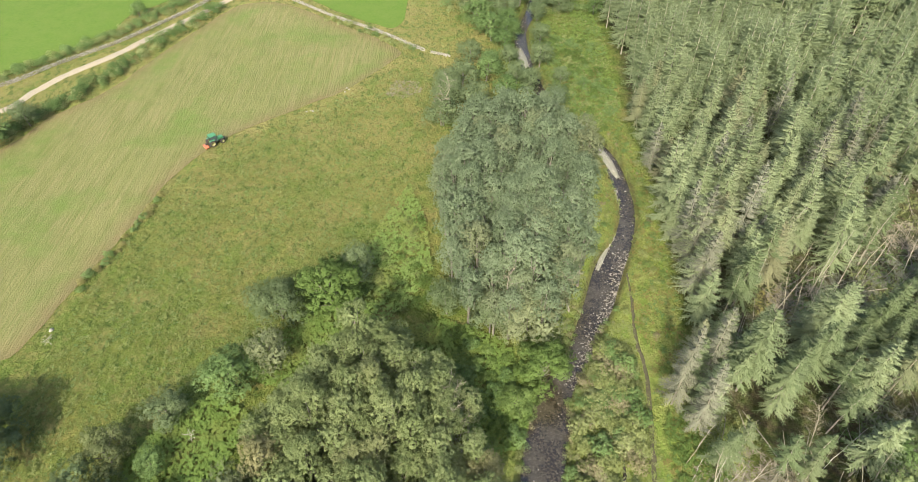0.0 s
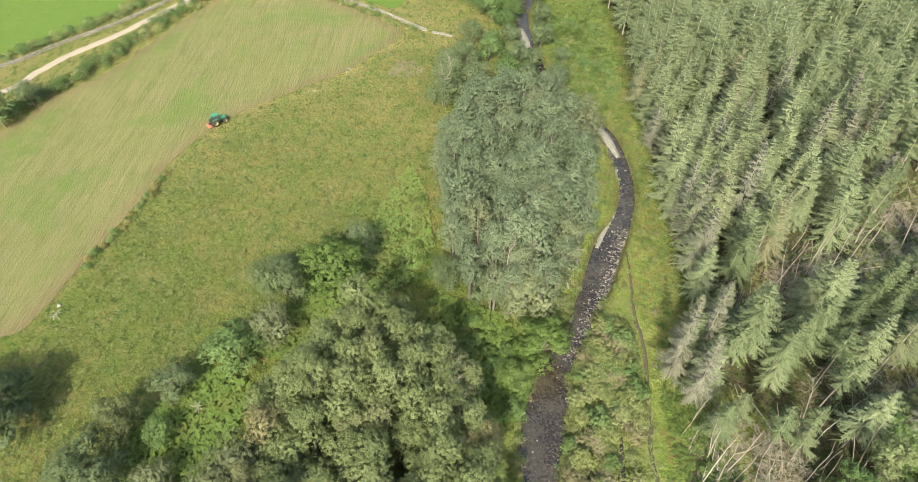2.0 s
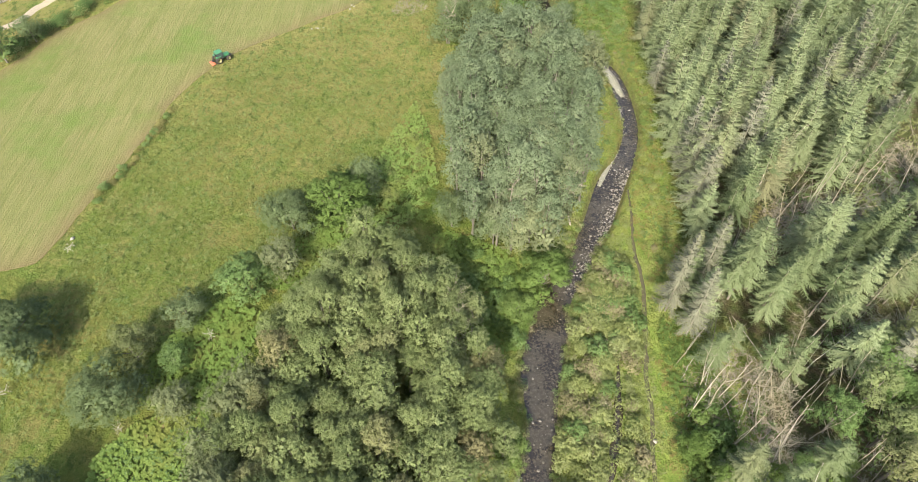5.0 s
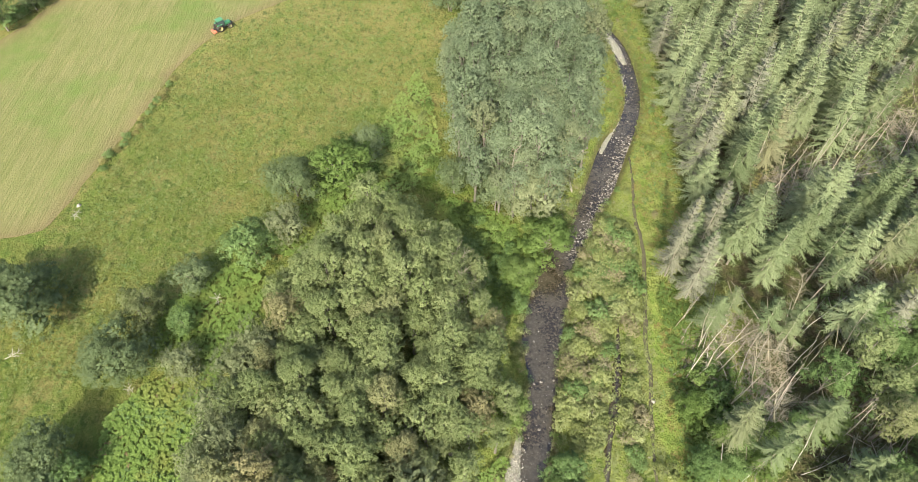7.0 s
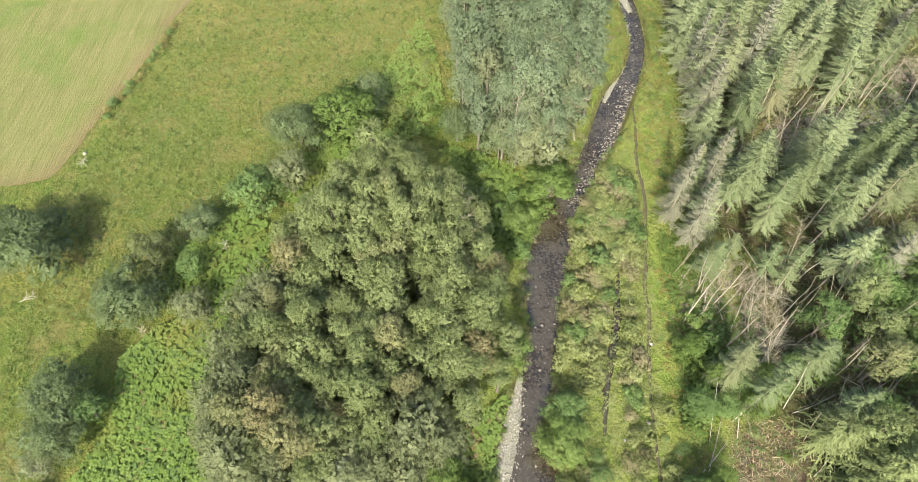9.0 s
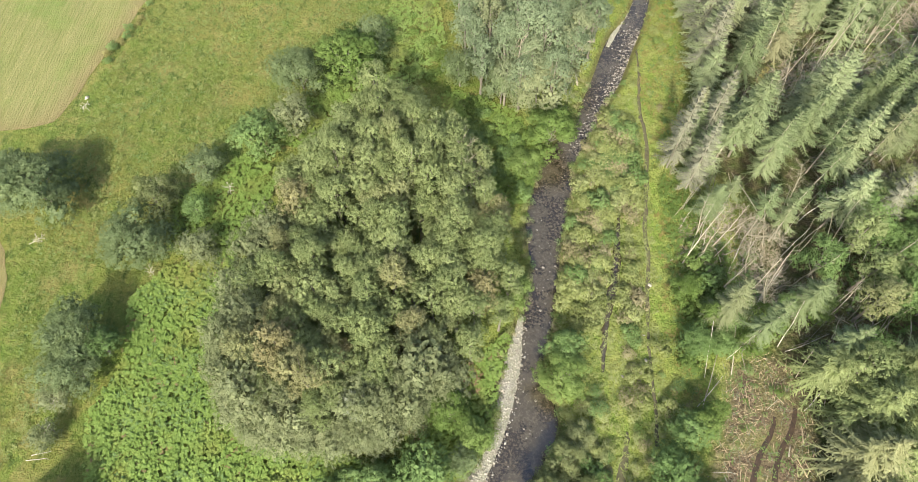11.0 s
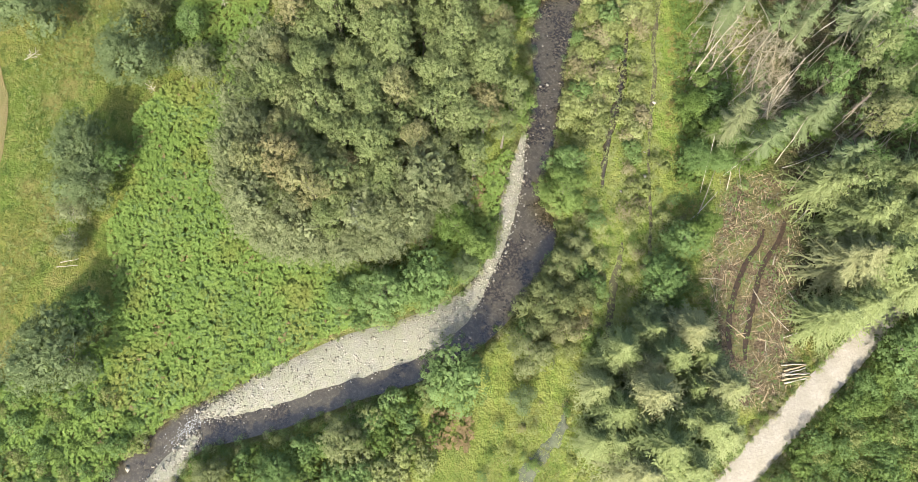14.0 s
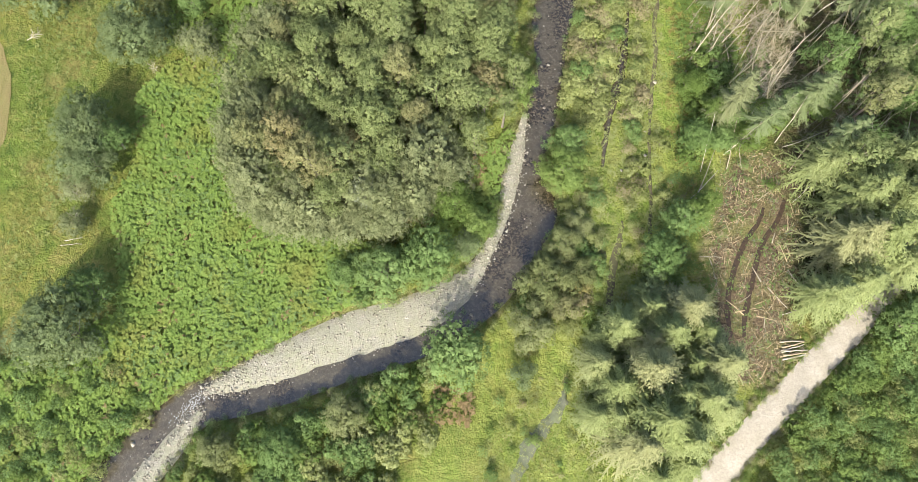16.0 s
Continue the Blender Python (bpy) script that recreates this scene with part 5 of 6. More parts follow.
strip_scrub = np.concatenate([strip_scrub, scatter([(24, 75), (27.5, 83), (28.2, 92), (26.5, 97), (25.5, 88), (24, 80)], 2.4, 66), scatter([(22, 63), (26, 58), (27.5, 44), (30, 50), (31.5, 60), (27, 68)], 2.8, 67), scatter([(5, -14), (13, -10), (13, -20), (4, -26), (0, -20)], 3.2, 68)])
dd, ww = near_line(strip_scrub[:, 0], strip_scrub[:, 1], RIVER)
thicket(strip_scrub[dd - ww / 2 > 0.5], (TALL, DRY, LEAFY, LIGHT), 0.25, 0.65, "valley_scrub", "low clumps of scrub in lush valley grass", 65, keep=0.8)
verge, r = smooth_line([q[:2] for q in ROAD], 14), np.random.default_rng(52)
across = unit(np.gradient(verge, axis=0))[:, ::-1] * [-1, 1]
verge = np.concatenate([verge + across * (side * (1.75 + r.exponential(0.35, (len(verge), 1)))) + r.normal(size=verge.shape) * 0.2 for side in (-1, 1) for _ in range(3)])
thicket(verge[(verge[:, 0] > 14) & (verge[:, 0] < 58)], (TALL, LIGHT, DRY), 0.15, 0.4, "road_verge", "low weeds and grass along the road's edge", 53, keep=0.35)
hedge = np.array(smooth_line([(-100, 101), (-91, 107.5), (-86, 117), (-79.5, 128.5), (-76.5, 138), (-70, 154.5), (-64, 167.5)], 11))
r = np.random.default_rng(48)
thicket(np.concatenate([hedge + r.normal(size=hedge.shape) * 0.9, hedge + [-1.3, 0.8] + r.normal(size=hedge.shape) * 0.8]), (TALL, LEAFY, LEAFY), 0.6, 1.15, "lane_hedge", "overgrown olive-green hedge beside the lane", 48)
hedge = np.array(smooth_line([(-104, 128.5), (-95.5, 138.8), (-87.2, 149), (-81, 158), (-74, 171)], 12))
thicket(np.concatenate([hedge + [-1.2, 1.2], hedge + [-0.2, 0.2]]) + r.normal(size=(2 * len(hedge), 2)) * 0.8, (TALL, LEAFY), 0.5, 1.05, "lane_hedge", "scrubby hedge along a stone wall", 49)
hedge = np.array(smooth_line([(-34, 160.5), (-27, 155.5), (-20, 150), (-12, 143.5)], 6))
thicket(hedge + r.normal(size=hedge.shape) * 0.6, (LEAFY, TALL), 0.5, 0.9, "wall_foot_scrub", "dark scrub at the foot of a wall", 50)
hedge = np.array(smooth_line([(-60.2, 66), (-58.0, 73.5), (-56, 81), (-54.6, 88.5)], 5))
thicket(hedge + [0.9, 0] + r.normal(size=hedge.shape) * 0.35, (LEAFY, TALL), 0.4, 0.75, "field_edge_scrub", "low scrub strip along the mown field", 51, keep=0.9)

# ---- bracken, rushes, tall grass ----
def fronds(name, poly, per_m2, mat, label, category, high=(0.5, 1.1), size=0.40, seed=1, count=6, width=0.42, rise=0.35, clear=1.0, drift=None, clump=0):
    r = np.random.default_rng(seed)
    p = np.asarray(poly, float)
    lo, hi = p.min(0), p.max(0)
    q = r.uniform(lo, hi, (int((hi - lo).prod() * per_m2), 2))
    q = q[inside(q[:, 0], q[:, 1], [tuple(a) for a in p])]
    if clump:
        q = np.repeat(q, clump, 0) + r.normal(size=(len(q) * clump, 2)) * np.repeat(r.uniform(0.12, 0.42, (len(q), 1)), clump, 0)
    dd, ww = near_line(q[:, 0], q[:, 1], RIVER)
    q = q[dd - ww / 2 > clear]
    if drift:
        q = q[[noise.noise(Vector((a * drift, b * drift, seed))) + 0.25 * noise.noise(Vector((a * drift * 4, b * drift * 4, seed))) > 0.05 for a, b in q]]
    m = len(q)
    base = np.repeat(np.column_stack([q, height(q[:, 0], q[:, 1]) + r.uniform(*high, m)]), count, 0)
    a = r.uniform(0, 6.283, m * count)
    way = unit(np.stack([np.cos(a), np.sin(a), r.normal(rise, 0.3, m * count)], 1))
    side = unit(np.cross(way, [0, 0, 1.0]))
    ln = size * r.uniform(0.6, 1.3, m * count)
    v, f = blades(base - [0, 0, 0.15], way, side, ln, ln * width)
    return tagged(new(name, Geo().add(v, f, 0.35 * unit(way * 0.6 + [0, 0, 0.8])).mesh(name, mat)), label, category, kind="stuff")


fronds("bracken", BRACKEN, 16, M_BRACKEN, "dense bright green bracken with browning patches", "bracken", seed=2, high=(0.3, 1.05), size=0.36, count=6, width=0.54, clear=-0.05)
fronds("bracken", BRACKEN, 4.5, M_OAK, "darker green nettles and herbs among bracken", "bracken", seed=27, high=(0.3, 1.1), size=0.32, count=6, width=0.5, clear=-0.05, drift=0.16)
fronds("bracken", BRACKEN, 0.6, M_RUST, "browned fronds among green bracken", "bracken", seed=28, high=(0.5, 1.1), size=0.34, count=5, width=0.4, clear=0.2, drift=0.12)
fronds("bar_weeds", [(-29, -11.2), (-20, -6.6), (-17, -7.2), (-18.5, -9), (-27, -12)], 1.6, M_RUSH, "sparse weeds growing on the shingle bar", "weeds", high=(0.78, 0.95), size=0.26, seed=29, clear=-9)
fronds("bracken", [(-29, 34), (-27, 44), (-33, 47), (-41, 40), (-40, 31), (-33, 30)], 10, M_BRACKEN, "bright green bracken between the trees", "bracken", seed=3)
fronds("bracken", [(-21, 55), (-15, 56), (-8, 62), (-4, 70), (-6, 84), (-9, 92), (-14, 79), (-17, 66), (-23, 58)], 7, M_BRACKEN, "bright green bracken along the grove", "bracken", seed=4)
fronds("bracken", [(2, 37), (9, 40), (10.5, 47), (7, 56), (-2, 60), (-8, 58), (-2, 48)], 10, M_BRACKEN, "green bracken on the shaded bank", "bracken", seed=5, clear=0.3)
fronds("bracken", [(-31, 50), (-20, 47), (-14, 54), (-20, 60), (-30, 56)], 9, M_BRACKEN, "green bracken between willows and wood", "bracken", seed=21)
fronds("bracken", [(-8, 2), (2, 3), (6, 11), (5, 20), (-1, 15), (-7, 8.5)], 9, M_BRACKEN, "bracken and herbs between wood and river", "bracken", seed=22, clear=0.1)
fronds("bracken", [(-6, 6.5), (1, 12), (3, 17), (1, 17), (-4, 11), (-9, 7)], 3, M_RUST, "browned bracken at the wood's foot", "bracken", seed=23, clear=0.3)
fronds("bracken", [(-4, -12), (0.6, -12.8), (0.2, -16.6), (-4.6, -16.6)], 6, M_RUST, "rust-brown dying bracken", "bracken", seed=6)
fronds("bank_herbs", [(10, 60), (26, 60), (25.5, 40), (23, 10), (20, -4), (8, -6), (6, 3), (9, 18), (11, 38)], 5.0, M_RUSH, "tall mixed grasses on the river bank", "grass", high=(0.1, 0.5), size=0.45, seed=7, clear=-0.1, width=0.2)
fronds("bank_herbs", [(24, 80), (28, 74), (31, 62), (34, 62), (34, 82), (35.5, 96), (35, 118), (33, 140), (18, 140), (20, 128), (28, 110)], 2.6, M_RUSH, "lush tall grass between river and forest", "grass", high=(0.05, 0.4), size=0.5, seed=8, clear=-0.1, width=0.22)
fronds("woodland_herbs", [(26, 18), (33, 18), (35, 30), (31, 44), (27, 44)], 5, M_BRIGHT, "bright green saplings and herbs at the forest edge", "undergrowth", high=(0.3, 1.2), seed=9)
fronds("field_margin", [(5, -13), (14, -9), (15, -20), (10, -32), (-2, -30), (2, -18)], 6, M_RUSH, "long yellow-green grass in a clearing", "grass", high=(0.0, 0.25), size=0.32, seed=10, width=0.2)
MEADOW = [(-56, -5), (-57, 15), (-58, 28), (-58, 50), (-58, 66), (-54, 82), (-51, 95), (-44, 106), (-33, 115), (-22, 125), (-13, 138), (-4, 136), (-6, 118), (-6, 100), (-9, 84), (-16, 72), (-24, 62), (-33, 50), (-44, 42), (-50, 28), (-50, 8)]
fronds("meadow_tussocks", MEADOW, 3.0, M_RUSH, "tufts of rush and rough grass in the meadow", "grass", high=(0.0, 0.25), size=0.34, seed=11, count=4, rise=0.6, width=0.22)
fronds("seeding_grass", MEADOW, 4.0, M_STRAW, "drifts of pale seeding grass in the meadow", "grass", high=(0.0, 0.3), size=0.36, seed=13, count=4, rise=0.7, width=0.2, drift=0.13)
fronds("rush_clumps", MEADOW, 1.6, M_OAK, "dark green rush clumps in the meadow", "rushes", high=(0.0, 0.3), size=0.42, seed=14, count=5, rise=0.8, width=0.2, drift=0.21)
fronds("seeding_grass", [(5, -13), (14, -9), (15, -20), (10, -32), (-2, -30), (2, -18)], 4.0, M_STRAW, "pale seeding grass in a clearing", "grass", high=(0.0, 0.25), size=0.34, seed=15, count=4, rise=0.6, width=0.2, drift=0.3)
fronds("seeding_grass", [(22, 62), (31, 62), (35, 82), (35.5, 110), (30, 112), (33, 90), (28, 74)], 3.0, M_STRAW, "pale seeding grass beside the forest", "grass", high=(0.0, 0.25), size=0.36, seed=16, count=4, rise=0.6, width=0.2, drift=0.3)
fronds("grass_tumps", MEADOW, 0.24, M_RUSH, "knee-high yellow-green grass tumps in the meadow", "grass", high=(0.15, 0.6), size=0.40, seed=17, count=3, rise=0.7, width=0.24, clump=8)
fronds("grass_tumps", MEADOW, 0.14, M_SHRUB, "olive and straw-coloured weed clumps in the meadow", "grass", high=(0.15, 0.55), size=0.38, seed=18, count=3, rise=0.6, width=0.26, clump=8)
LUSH = [(24, 80), (28, 74), (26.5, 60), (27, 44), (25, 30), (24, 10), (28, 8), (29, 30), (31, 48), (34, 62), (34.4, 82), (35, 96), (34.5, 118), (32, 140), (20, 140), (28, 110)]
fronds("grass_tumps", LUSH, 0.5, M_SHRUB, "olive tumps of tall herbs in valley grass", "grass", high=(0.1, 0.5), size=0.36, seed=19, count=3, rise=0.6, width=0.28, clear=0.2, clump=8)
fronds("grass_tumps", LUSH, 0.4, M_OAK, "dark green tumps of rush in valley grass", "grass", high=(0.1, 0.5), size=0.38, seed=20, count=3, rise=0.7, width=0.24, clear=0.2, clump=7)
UPPER = [(24, 116), (30, 108), (35, 118), (37, 150), (34, 182), (22, 182), (20, 160), (19, 140)]
fronds("bracken", UPPER, 2.2, M_BRACKEN, "bracken and rough herbs beside the upper river", "bracken", high=(0.2, 0.9), size=0.5, seed=24, clear=0.3)
fronds("bracken", UPPER, 1.6, M_OAK, "dark green rough herbs beside the upper river", "bracken", high=(0.1, 0.7), size=0.55, seed=25, clear=0.3, drift=0.1)
fronds("bank_herbs", UPPER, 1.6, M_SHRUB, "olive tall herbs beside the upper river", "grass", high=(0.1, 0.7), size=0.5, seed=30, clear=0.2, drift=0.16)
fronds("seeding_grass", [(-16, 123), (-11.5, 122), (-8, 125), (-9, 129), (-14, 129.5)], 7, M_TAN, "pale heap of dry grass in the meadow", "grass", high=(0.0, 0.35), size=0.5, seed=26, count=5, rise=0.4, width=0.16)
fronds("heath_scrub", [(-12, 146), (-2, 142), (6, 150), (5, 200), (-14, 200)], 0.8, M_SHRUB, "browning rough vegetation beyond the wall", "undergrowth", high=(0.0, 0.5), seed=12)

for k, (cx, cy, r_) in enumerate(GAPS):
    ring = [(cx + math.cos(a) * r_ * 1.1, cy + math.sin(a) * r_ * 1.1) for a in np.arange(10) * 0.628]
    fronds("clearing_growth", ring, 2.2, (M_OAK, M_DEADTWIG, M_SHRUB)[k % 3], "rough undergrowth in a gap of the plantation", "undergrowth", high=(0.05, 0.6), size=0.5, seed=70 + k, width=0.12 if k % 3 == 1 else 0.3)
fronds("clearing_growth", SLASH, 3.0, M_OAK, "grass and herbs growing through felling debris", "undergrowth", high=(0.0, 0.3), size=0.35, seed=90, width=0.2)

fronds("brash_litter", [(28, 26), (33, 24), (41, 25), (43, 35), (37, 40), (29, 37)], 4.5, M_TAN, "pale dead branches littering the open forest floor", "brash", high=(0.0, 0.5), size=0.7, seed=91, width=0.12)

for k, (cx, cy, r_) in enumerate([(52, 63, 5.5), (60, 65, 5.5), (69, 70, 6), (78, 77, 6), (57, 41, 5.5), (64, 43, 4.5)]):
    ring = [(cx + math.cos(a) * r_, cy + math.sin(a) * r_ * 0.8) for a in np.arange(10) * 0.628]
    fronds("brash_litter", ring, 2.2, M_DEADTWIG if k % 3 else M_TAN, "dead branches of blown-down spruces", "brash", high=(0.1, 1.2), size=1.1, seed=95 + k, width=0.07, rise=0.15)

# ---- dry stone walls ----
def stone_wall(name, pts, label, high=0.9):
    r = np.random.default_rng(len(pts))
    c = smooth_line(pts, 20)
    g = Geo()
    seg = np.hypot(*np.diff(c[:, :2], axis=0).T)
    run = np.concatenate([[0], np.cumsum(seg)])
    for row in range(4):
        for s in np.arange(0, run[-1], 0.27):
            x = np.interp(s + r.uniform(-0.15, 0.15), run, c[:, 0])
            y = np.interp(s, run, c[:, 1])
            z = height(x, y) + high * (row + 0.4) / 4 + r.normal() * 0.05
            v, f = ball((x + r.normal() * 0.08, y + r.normal() * 0.08, z), r.uniform(0.14, 0.21), r, 0.25, 5, 2, 0.6)
            g.add(v, f)
    return tagged(new(name, g.mesh(name, M_PEBBLE)), label, "stone wall", kind="structure")


stone_wall("stone_wall", [(-52, 178), (-45.7, 172.8), (-33.3, 162.7), (-21.4, 154.6), (-11.2, 145.9), (-8, 143.5)], "pale grey dry stone wall round the hay field")
stone_wall("stone_wall_low", [(-6.5, 142.8), (-1.8, 140.9)], "tumbled end of a dry stone wall", 0.6)
stone_wall("stone_wall_lane", [(-118, 119), (-102.8, 127.2), (-94.2, 137.2), (-84.3, 147.6), (-75.5, 160.8), (-66, 176.5)], "weathered dry stone wall along the lane", 0.9)


# ---- dead wood ----
def lying(name, x, y, length, radius, turn, mat, label, category, group="", rise=0.0, z=None, seed=0):
    """A trunk or log with slight bends, on or leaning over the ground."""
    r = np.random.default_rng(seed)
    t = np.linspace(-0.5, 0.5, 5)
    p = np.stack([t * length, r.normal(size=5) * 0.02 * length ** 0.5, r.normal(size=5) * 0.01], 1)
    g = Geo().add(*tube(p, np.linspace(radius, radius * 0.62, 5), 6, True))
    z0 = max(height(x + a * length * math.cos(radians(turn)), y + a * length * math.sin(radians(turn))) for a in (-0.5, 0, 0.5)) + radius * 0.8 if z is None else z
    ob = new(name, g.mesh(name, mat))
    ob.matrix_basis = pose(x, y, z0 + math.sin(radians(rise)) * length / 2, 0, 0, turn) @ pose(0, 0, 0, 0, -rise, 0)
    return tagged(ob, label, category, group)


rng = np.random.default_rng(77)
for k in range(20):
    while True:
        x, y = rng.uniform(28, 41), rng.uniform(-12, 18)
        if inside(x, y, SLASH):
            break
    lying("log", x, y, rng.uniform(1.0, 2.8), rng.uniform(0.045, 0.085), rng.normal(70, 50), M_CUT if rng.random() < 0.6 else M_POLE, "pale cut log lying in felling debris", "log", "felled logs", seed=k)
for k in range(9):
    lying("log", 37.3 + rng.normal() * 0.15, -8.2 + (k % 6) * 0.36, 2.8, 0.10, 10 + rng.normal() * 4, (M_BLEACHED, M_CUT, M_POLE)[k % 3], "peeled log in a roadside stack", "log", "stacked logs",
          z=height(37.3, -7.5) + 0.16 + 0.22 * (k // 6), seed=100 + k)
g, h = Geo(), Geo()
for k in range(4600):
    x, y = rng.uniform(26, 43), rng.uniform(-14, 21)
    if not inside(x + rng.normal() * 0.9, y + rng.normal() * 0.9, SLASH) or min(near_line(x, y, np.array(q))[0] for q in RUTS) < 0.7:
        continue
    a, ln = rng.normal(1.2, 0.9), rng.choice([0.35, 0.6, 1.3], p=[0.45, 0.4, 0.15]) * rng.uniform(0.7, 1.3)
    d = np.array([math.cos(a), math.sin(a), rng.uniform(-0.05, 0.15)]) * ln / 2
    c = np.array([x, y, height(x, y) + rng.uniform(0.05, 0.35)])
    (g if k % 2 else h).add(*tube([c - d, c + d], [rng.choice([0.015, 0.022, 0.04]), 0.012], 4))
brash = tagged(new("brash"), "straw-coloured branches and brash left after felling", "brash", kind="stuff")
part("sticks", g.mesh("sticks", M_CUT), brash)
part("twigs", h.mesh("twigs", M_DEADTWIG), brash)
for gx_, gy_, r_ in GAPS:
    for k in range(int(r_ * 1.7)):
        a, q = rng.uniform(0, 6.28), r_ * math.sqrt(rng.random())
        lying("fallen_trunk", gx_ + math.cos(a) * q, gy_ + math.sin(a) * q, rng.uniform(4, 9), rng.uniform(0.035, 0.065), rng.normal(55, 30), M_POLE if rng.random() < 0.45 else M_BARK, "bare pale spruce trunk blown down in the forest",
              "fallen trunk", "windblown trunks", rise=abs(rng.normal()) * 9, seed=200 + k)

for x, y, ln, turn, rise in [(28.8, 12.8, 5, 45, 6), (27, 8.8, 4.6, 52, 8), (39.5, -2.4, 6.2, 17, 4), (28.7, 3.6, 2.6, -3, 0), (36.2, -1.3, 3.2, -50, 2), (28.9, 31, 4.5, 60, 22), (31.2, 32.4, 5, 75, 25), (35.2, 31, 6, 62, 20), (38, 33, 6, 55, 18),
                             (35.8, 23.2, 8, 60, 28), (37.4, 25, 8, 55, 30), (-48.8, 4.0, 2.6, 4, 0), (-48.6, 4.7, 2.2, 12, 0)]:
    lying("dead_pole", x, y, ln, 0.05, turn, M_BLEACHED, "bleached bare trunk leaning in the undergrowth", "dead trunk", "bleached trunks", rise=rise, seed=int(ln * 100))
M_GREYWOOD = bark_mat("dead_birch_bark", (0.17, 0.155, 0.10), (0.34, 0.31, 0.22))
for k in range(58):
    x, y = rng.uniform(28.5, 56), rng.uniform(12, 40)
    if inside(x, y, SLASH) or near_line(x, y, np.array(ROAD))[0] < 5:
        continue
    lying("dead_pole", x, y, rng.uniform(3.5, 8.5), rng.uniform(0.035, 0.065), rng.normal(55, 22), (M_POLE, M_GREYWOOD, M_BLEACHED)[k % 3], "thin pale dead spruce trunk leaning in the wood", "dead trunk", "leaning trunks",
          rise=rng.choice([6, 25, 50, 65]), seed=400 + k)
SNAGS = [snag(301, 3.2, 1.4, M_BLEACHED), snag(302, 9.5, 2.2, M_GREYWOOD, 16, 5), snag(303, 2.2, 1.2, M_BLEACHED, 9, 4), snag(304, 10.5, 1.6, M_POLE, 12), snag(305, 11.5, 0.7, M_POLE, 14, 2, 0.6, 0.008), snag(306, 10.0, 0.9, M_GREYWOOD, 18, 2, 0.5, 0.012)]
single("dead_tree", SNAGS[0], -43.9, 41, 1, 40, "small bleached dead tree beside the willows", "dead tree")
single("dead_branch", SNAGS[2], -59.3, 32.0, 0.9, 120, "bleached fallen branch in long grass", "dead branch", tilt=(72, 0), z=0.35)
single("dead_branch", SNAGS[2], -59.3, 57.3, 0.8, 10, "bleached heap of branches at the field edge", "dead branch", tilt=(78, 0), z=0.3)
for x, y, s in ((-48.2, 10.2, 1.1), (-48.0, 7.2, 1.0), (-41.5, 27.5, 0.8), (-33.8, 40.5, 0.8)):
    single("dead_shrub", SNAGS[2], x, y, s, x * 57, "grey leafless shrub in the meadow", "dead shrub", tall=1.1)
for x, y, k in ((6.9, 60.8, 1), (8.2, 59.8, 3), (14.2, 60.6, 1), (17.0, 62, 3), (-0.6, 40.4, 1), (0.4, 38.4, 1), (-5.5, 45, 3), (-3.4, 112, 1)):
    single("dead_tree", SNAGS[k], x, y, 1.2 if k == 1 else 1.1, x * 41, "pale leafless tree among green crowns", "dead tree")

r = np.random.default_rng(88)
for cx, cy, wx, wy, n in ((36, 31, 9, 8, 9), (50, 27, 7, 6, 7), (63, 70, 11, 6, 14), (48, 60, 5, 3, 4)):
    for _ in range(n):
        x, y = cx + r.uniform(-wx, wx), cy + r.uniform(-wy, wy)
        single("dead_tree", SNAGS[4 if r.random() < 0.5 else 5], x, y, r.uniform(0.75, 1.15), r.uniform(0, 360), "bare pale spruce pole standing dead in the wood", "dead tree", "standing dead poles", tilt=(r.normal() * 5, r.normal() * 5))

# ---- loose stones ----
rng = np.random.default_rng(9)
for x, y, s in [(-30.9, 117, 0.28), (-29.8, 117.3, 0.22), (-32.2, 116.8, 0.22), (-31.4, 117.2, 0.18), (-25, 124.6, 0.28), (-24.2, 125.6, 0.25), (-24.8, 126.2, 0.2), (4.6, 19.4, 0.32), (21.7, 16.7, 0.25), (18.6, 14.6, 0.22), (-36.8, -15.9, 0.45), (-38.3, -19, 0.4), (-3.6, -16, 0.3), (-59.9, 58.4, 0.4),
                (21.9, 20, 0.22), (19.9, 22, 0.2), (23.6, 27, 0.3)]:
    g = Geo()
    cobble(rng, (0, 0, 0), 1.0, g, 0.65)
    single("boulder", g.mesh("boulder", M_PEBBLE), x, y, s, rng.uniform(0, 360), "pale rounded boulder lying in grass", "boulder", z=max(height(x, y), -1.1) + s * 0.3)

# ---- tractor with mower ----
M_GREEN = plain_mat("green_paint", (0.035, 0.150, 0.065), (0.060, 0.20, 0.095), 2.0, 0.35, 0.5, 0)
M_ORANGE = plain_mat("orange_paint", (0.36, 0.11, 0.06), (0.46, 0.17, 0.09), 2.0, 0.45, 0.5, 0)
M_TYRE = plain_mat("tyre_rubber", (0.018, 0.017, 0.016), (0.05, 0.045, 0.04), 5.0, 0.85, 0.3, 0.4)
M_RIM = plain_mat("yellow_rim", (0.15, 0.14, 0.06), (0.22, 0.20, 0.09), 3.0, 0.5, 0.4, 0)
M_STEEL = plain_mat("dark_steel", (0.03, 0.03, 0.032), (0.07, 0.07, 0.07), 3.0, 0.5, 0.5, 0, 0.6)
k = Mat("cab_glass", 0.05, spec=0.5)
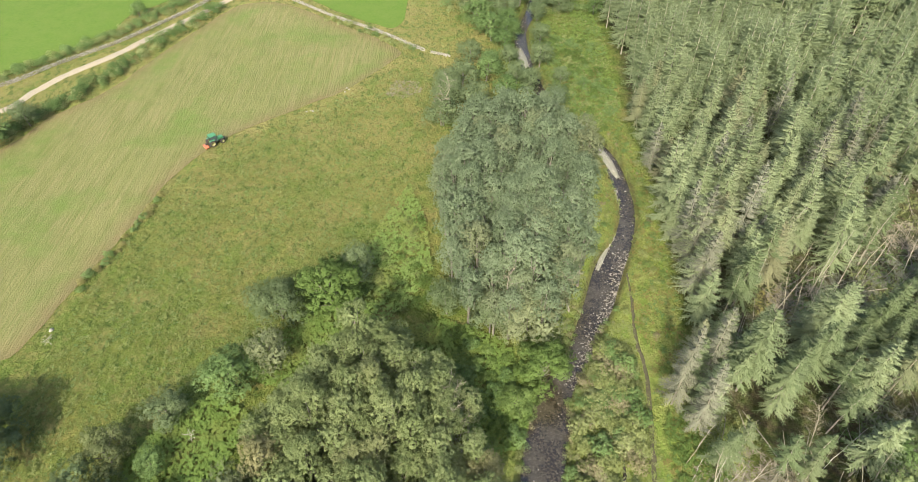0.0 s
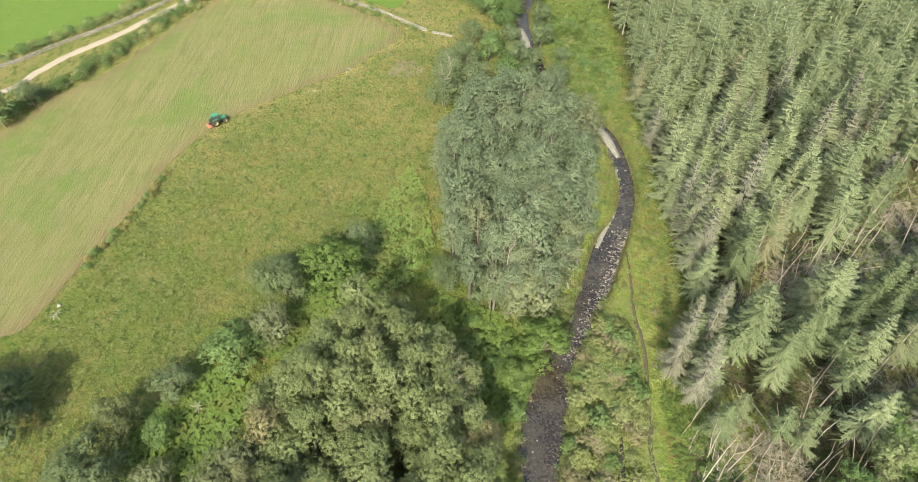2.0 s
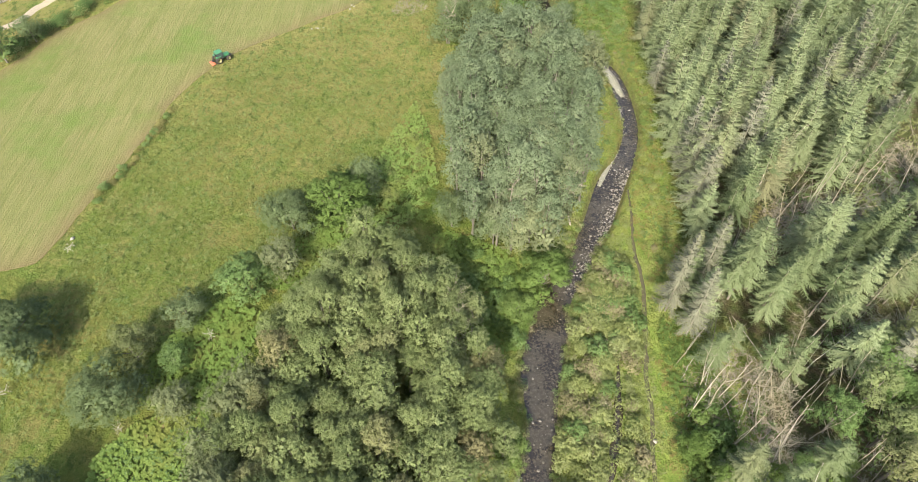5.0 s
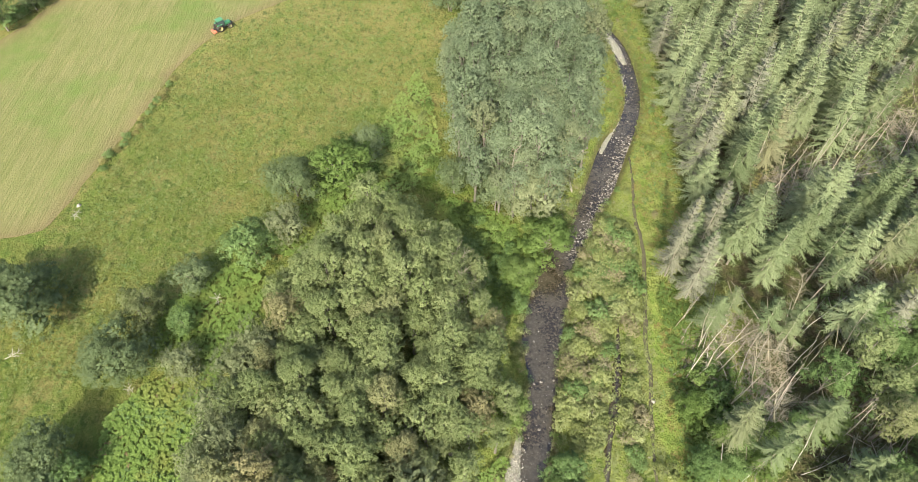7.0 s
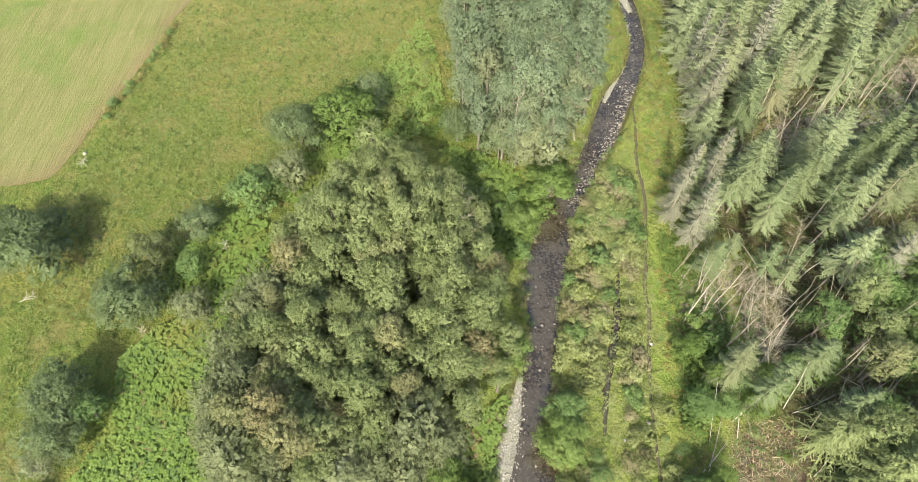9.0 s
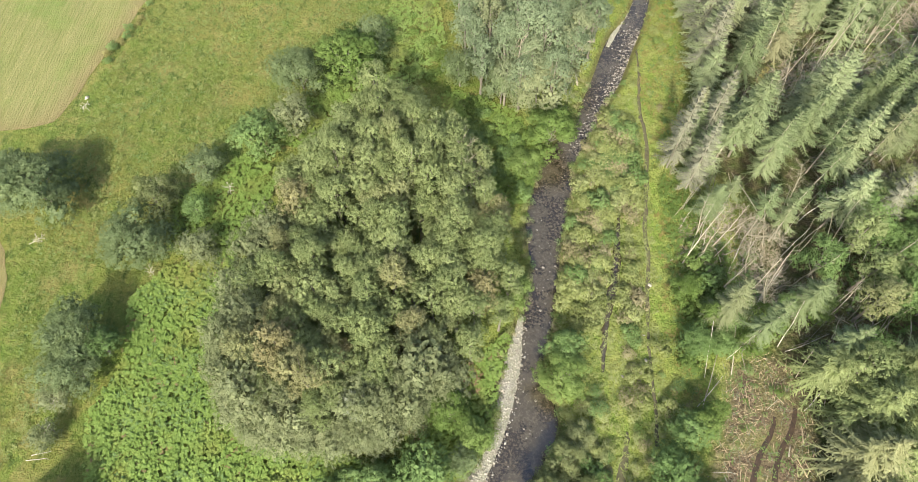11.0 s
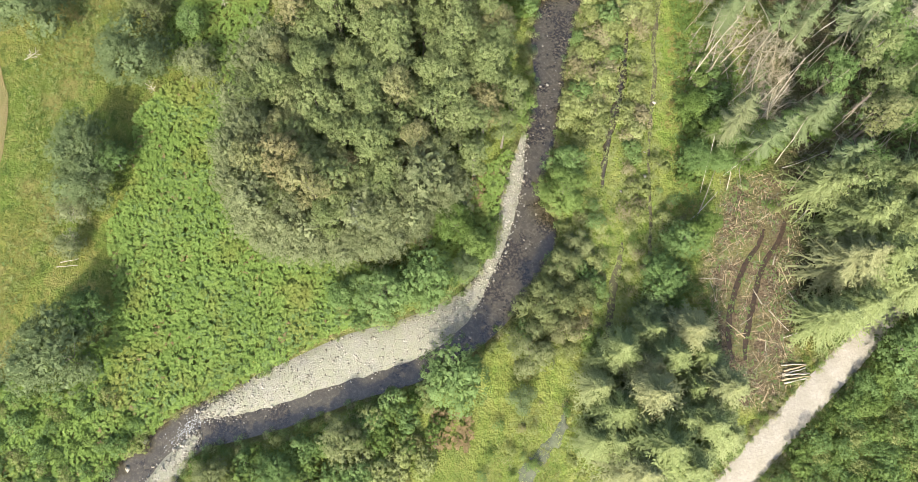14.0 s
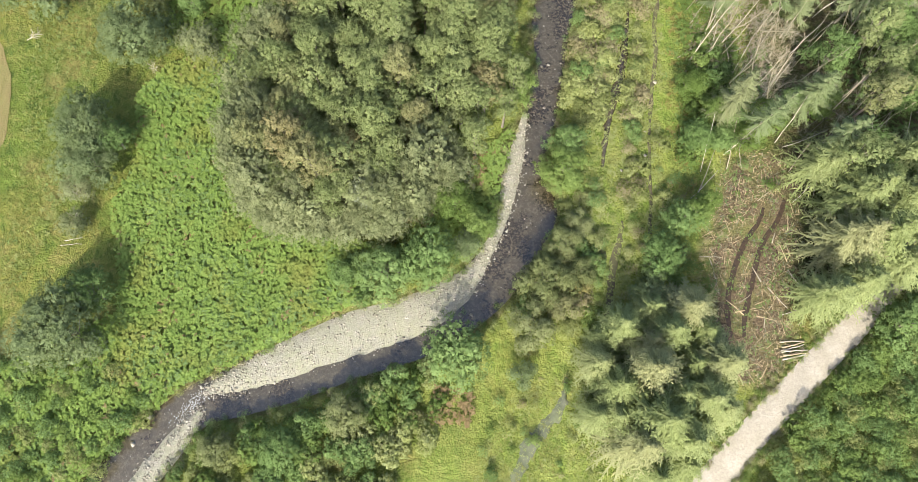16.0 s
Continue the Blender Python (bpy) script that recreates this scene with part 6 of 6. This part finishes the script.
k.colour((0.05, 0.07, 0.07))
M_GLASS = k.m


def box_mesh(name, lo, hi, mat, bevel=0.05, shrink=0.0):
    """A bevelled box, its top drawn in by shrink."""
    bm = bmesh.new()
    bmesh.ops.create_cube(bm, size=1)
    for v in bm.verts:
        top = v.co.z > 0
        for a in range(3):
            v.co[a] = lo[a] if v.co[a] < 0 else hi[a]
        if top and shrink:
            v.co.x += shrink if v.co.x == lo[0] else -shrink
            v.co.y += shrink if v.co.y == lo[1] else -shrink
    if bevel:
        bmesh.ops.bevel(bm, geom=bm.edges[:], offset=bevel, segments=2, affect="EDGES")
    me = bpy.data.meshes.new(name)
    bm.to_mesh(me)
    bm.free()
    me.materials.append(mat)
    return me


def wheel_meshes(radius, width):
    a = np.linspace(-1, 1, 7)
    tyre = Geo().add(*tube(np.stack([0 * a, a * width / 2, 0 * a], 1), radius * np.array([0.62, 0.93, 1, 1.0, 1, 0.93, 0.62]), 20))
    for i in range(20):
        t = i * 2 * np.pi / 20
        c = np.array([math.cos(t) * radius, 0, math.sin(t) * radius])
        tyre.add(*tube([c + [0, -width / 2.2, 0], c * 1.03 + [0, width / 2.2, 0]], [0.035, 0.035], 4))
    rim = Geo().add(*tube([(0, -width / 2.3, 0), (0, -width / 8, 0), (0, width / 8, 0), (0, width / 2.3, 0)], radius * np.array([0.62, 0.2, 0.2, 0.62]), 16))
    return tyre.mesh("tyre", M_TYRE), rim.mesh("rim", M_RIM)


tractor = new("tractor")
tractor.matrix_basis = pose(-48.4, 104.9, height(-48.4, 104.9) + 0.07, 0, 0, 41) @ Matrix.Scale(0.86, 4)
tagged(tractor, "green farm tractor towing an orange mower across hay", "tractor")
part("chassis", box_mesh("chassis", (-1.0, -0.35, 0.55), (2.0, 0.35, 0.95), M_STEEL, 0.04), tractor)
part("bonnet", box_mesh("bonnet", (0.55, -0.45, 0.9), (2.15, 0.45, 1.65), M_GREEN, 0.12, 0.05), tractor)
cab = part("cab", box_mesh("cab", (-0.95, -0.72, 1.0), (0.6, 0.72, 2.45), M_GLASS, 0.06, 0.1), tractor, "dark glazed tractor cab")
part("roof", box_mesh("roof", (-1.05, -0.78, 2.45), (0.62, 0.78, 2.66), M_GREEN, 0.08, 0.06), cab)
for a in (-0.92, 0.52):
    for b in (-0.68, 0.68):
        part("pillar", Geo().add(*tube([(a, b, 1.0), (a * 0.9, b * 0.88, 2.5)], [0.06, 0.05], 5)).mesh("pillar", M_GREEN), cab)
for b in (-0.78, 0.78):
    part("mudguard", box_mesh("mudguard", (-1.35, b - 0.28, 1.55), (-0.1, b + 0.28, 1.72), M_GREEN, 0.06), tractor)
big, small = wheel_meshes(0.85, 0.55), wheel_meshes(0.6, 0.42)
for x, w, (tyre_me, rim_me) in ((-0.75, 0.88, big), (1.65, 0.82, small)):
    for sgn in (-1, 1):
        wheel = new("wheel")
        wheel.parent, wheel.location = tractor, (x, sgn * w, 0.85 if x < 0 else 0.6)
        part("tyre", tyre_me, wheel)
        part("rim", rim_me, wheel)
part("exhaust", Geo().add(*tube([(0.75, 0.5, 1.5), (0.75, 0.5, 2.5)], [0.06, 0.05], 6, True)).mesh("exhaust", M_STEEL), tractor)
part("weight", box_mesh("weight", (2.15, -0.35, 0.6), (2.5, 0.35, 1.0), M_STEEL, 0.05), tractor)
part("drawbar", Geo().add(*tube([(-0.9, 0, 0.7), (-1.7, -0.2, 0.6)], [0.07, 0.07], 5)).mesh("drawbar", M_STEEL), tractor)
mower = part("mower", box_mesh("mower", (-2.4, -1.0, 0.25), (-1.7, 0.8, 0.65), M_ORANGE, 0.08, 0.08), tractor, "orange disc mower with guard")
part("guard", box_mesh("guard", (-2.6, -1.05, 0.15), (-2.4, 0.85, 0.5), M_ORANGE, 0.04), mower)
part("gearbox", box_mesh("gearbox", (-2.2, -0.35, 0.75), (-1.8, 0.15, 1.05), M_STEEL, 0.05), mower)
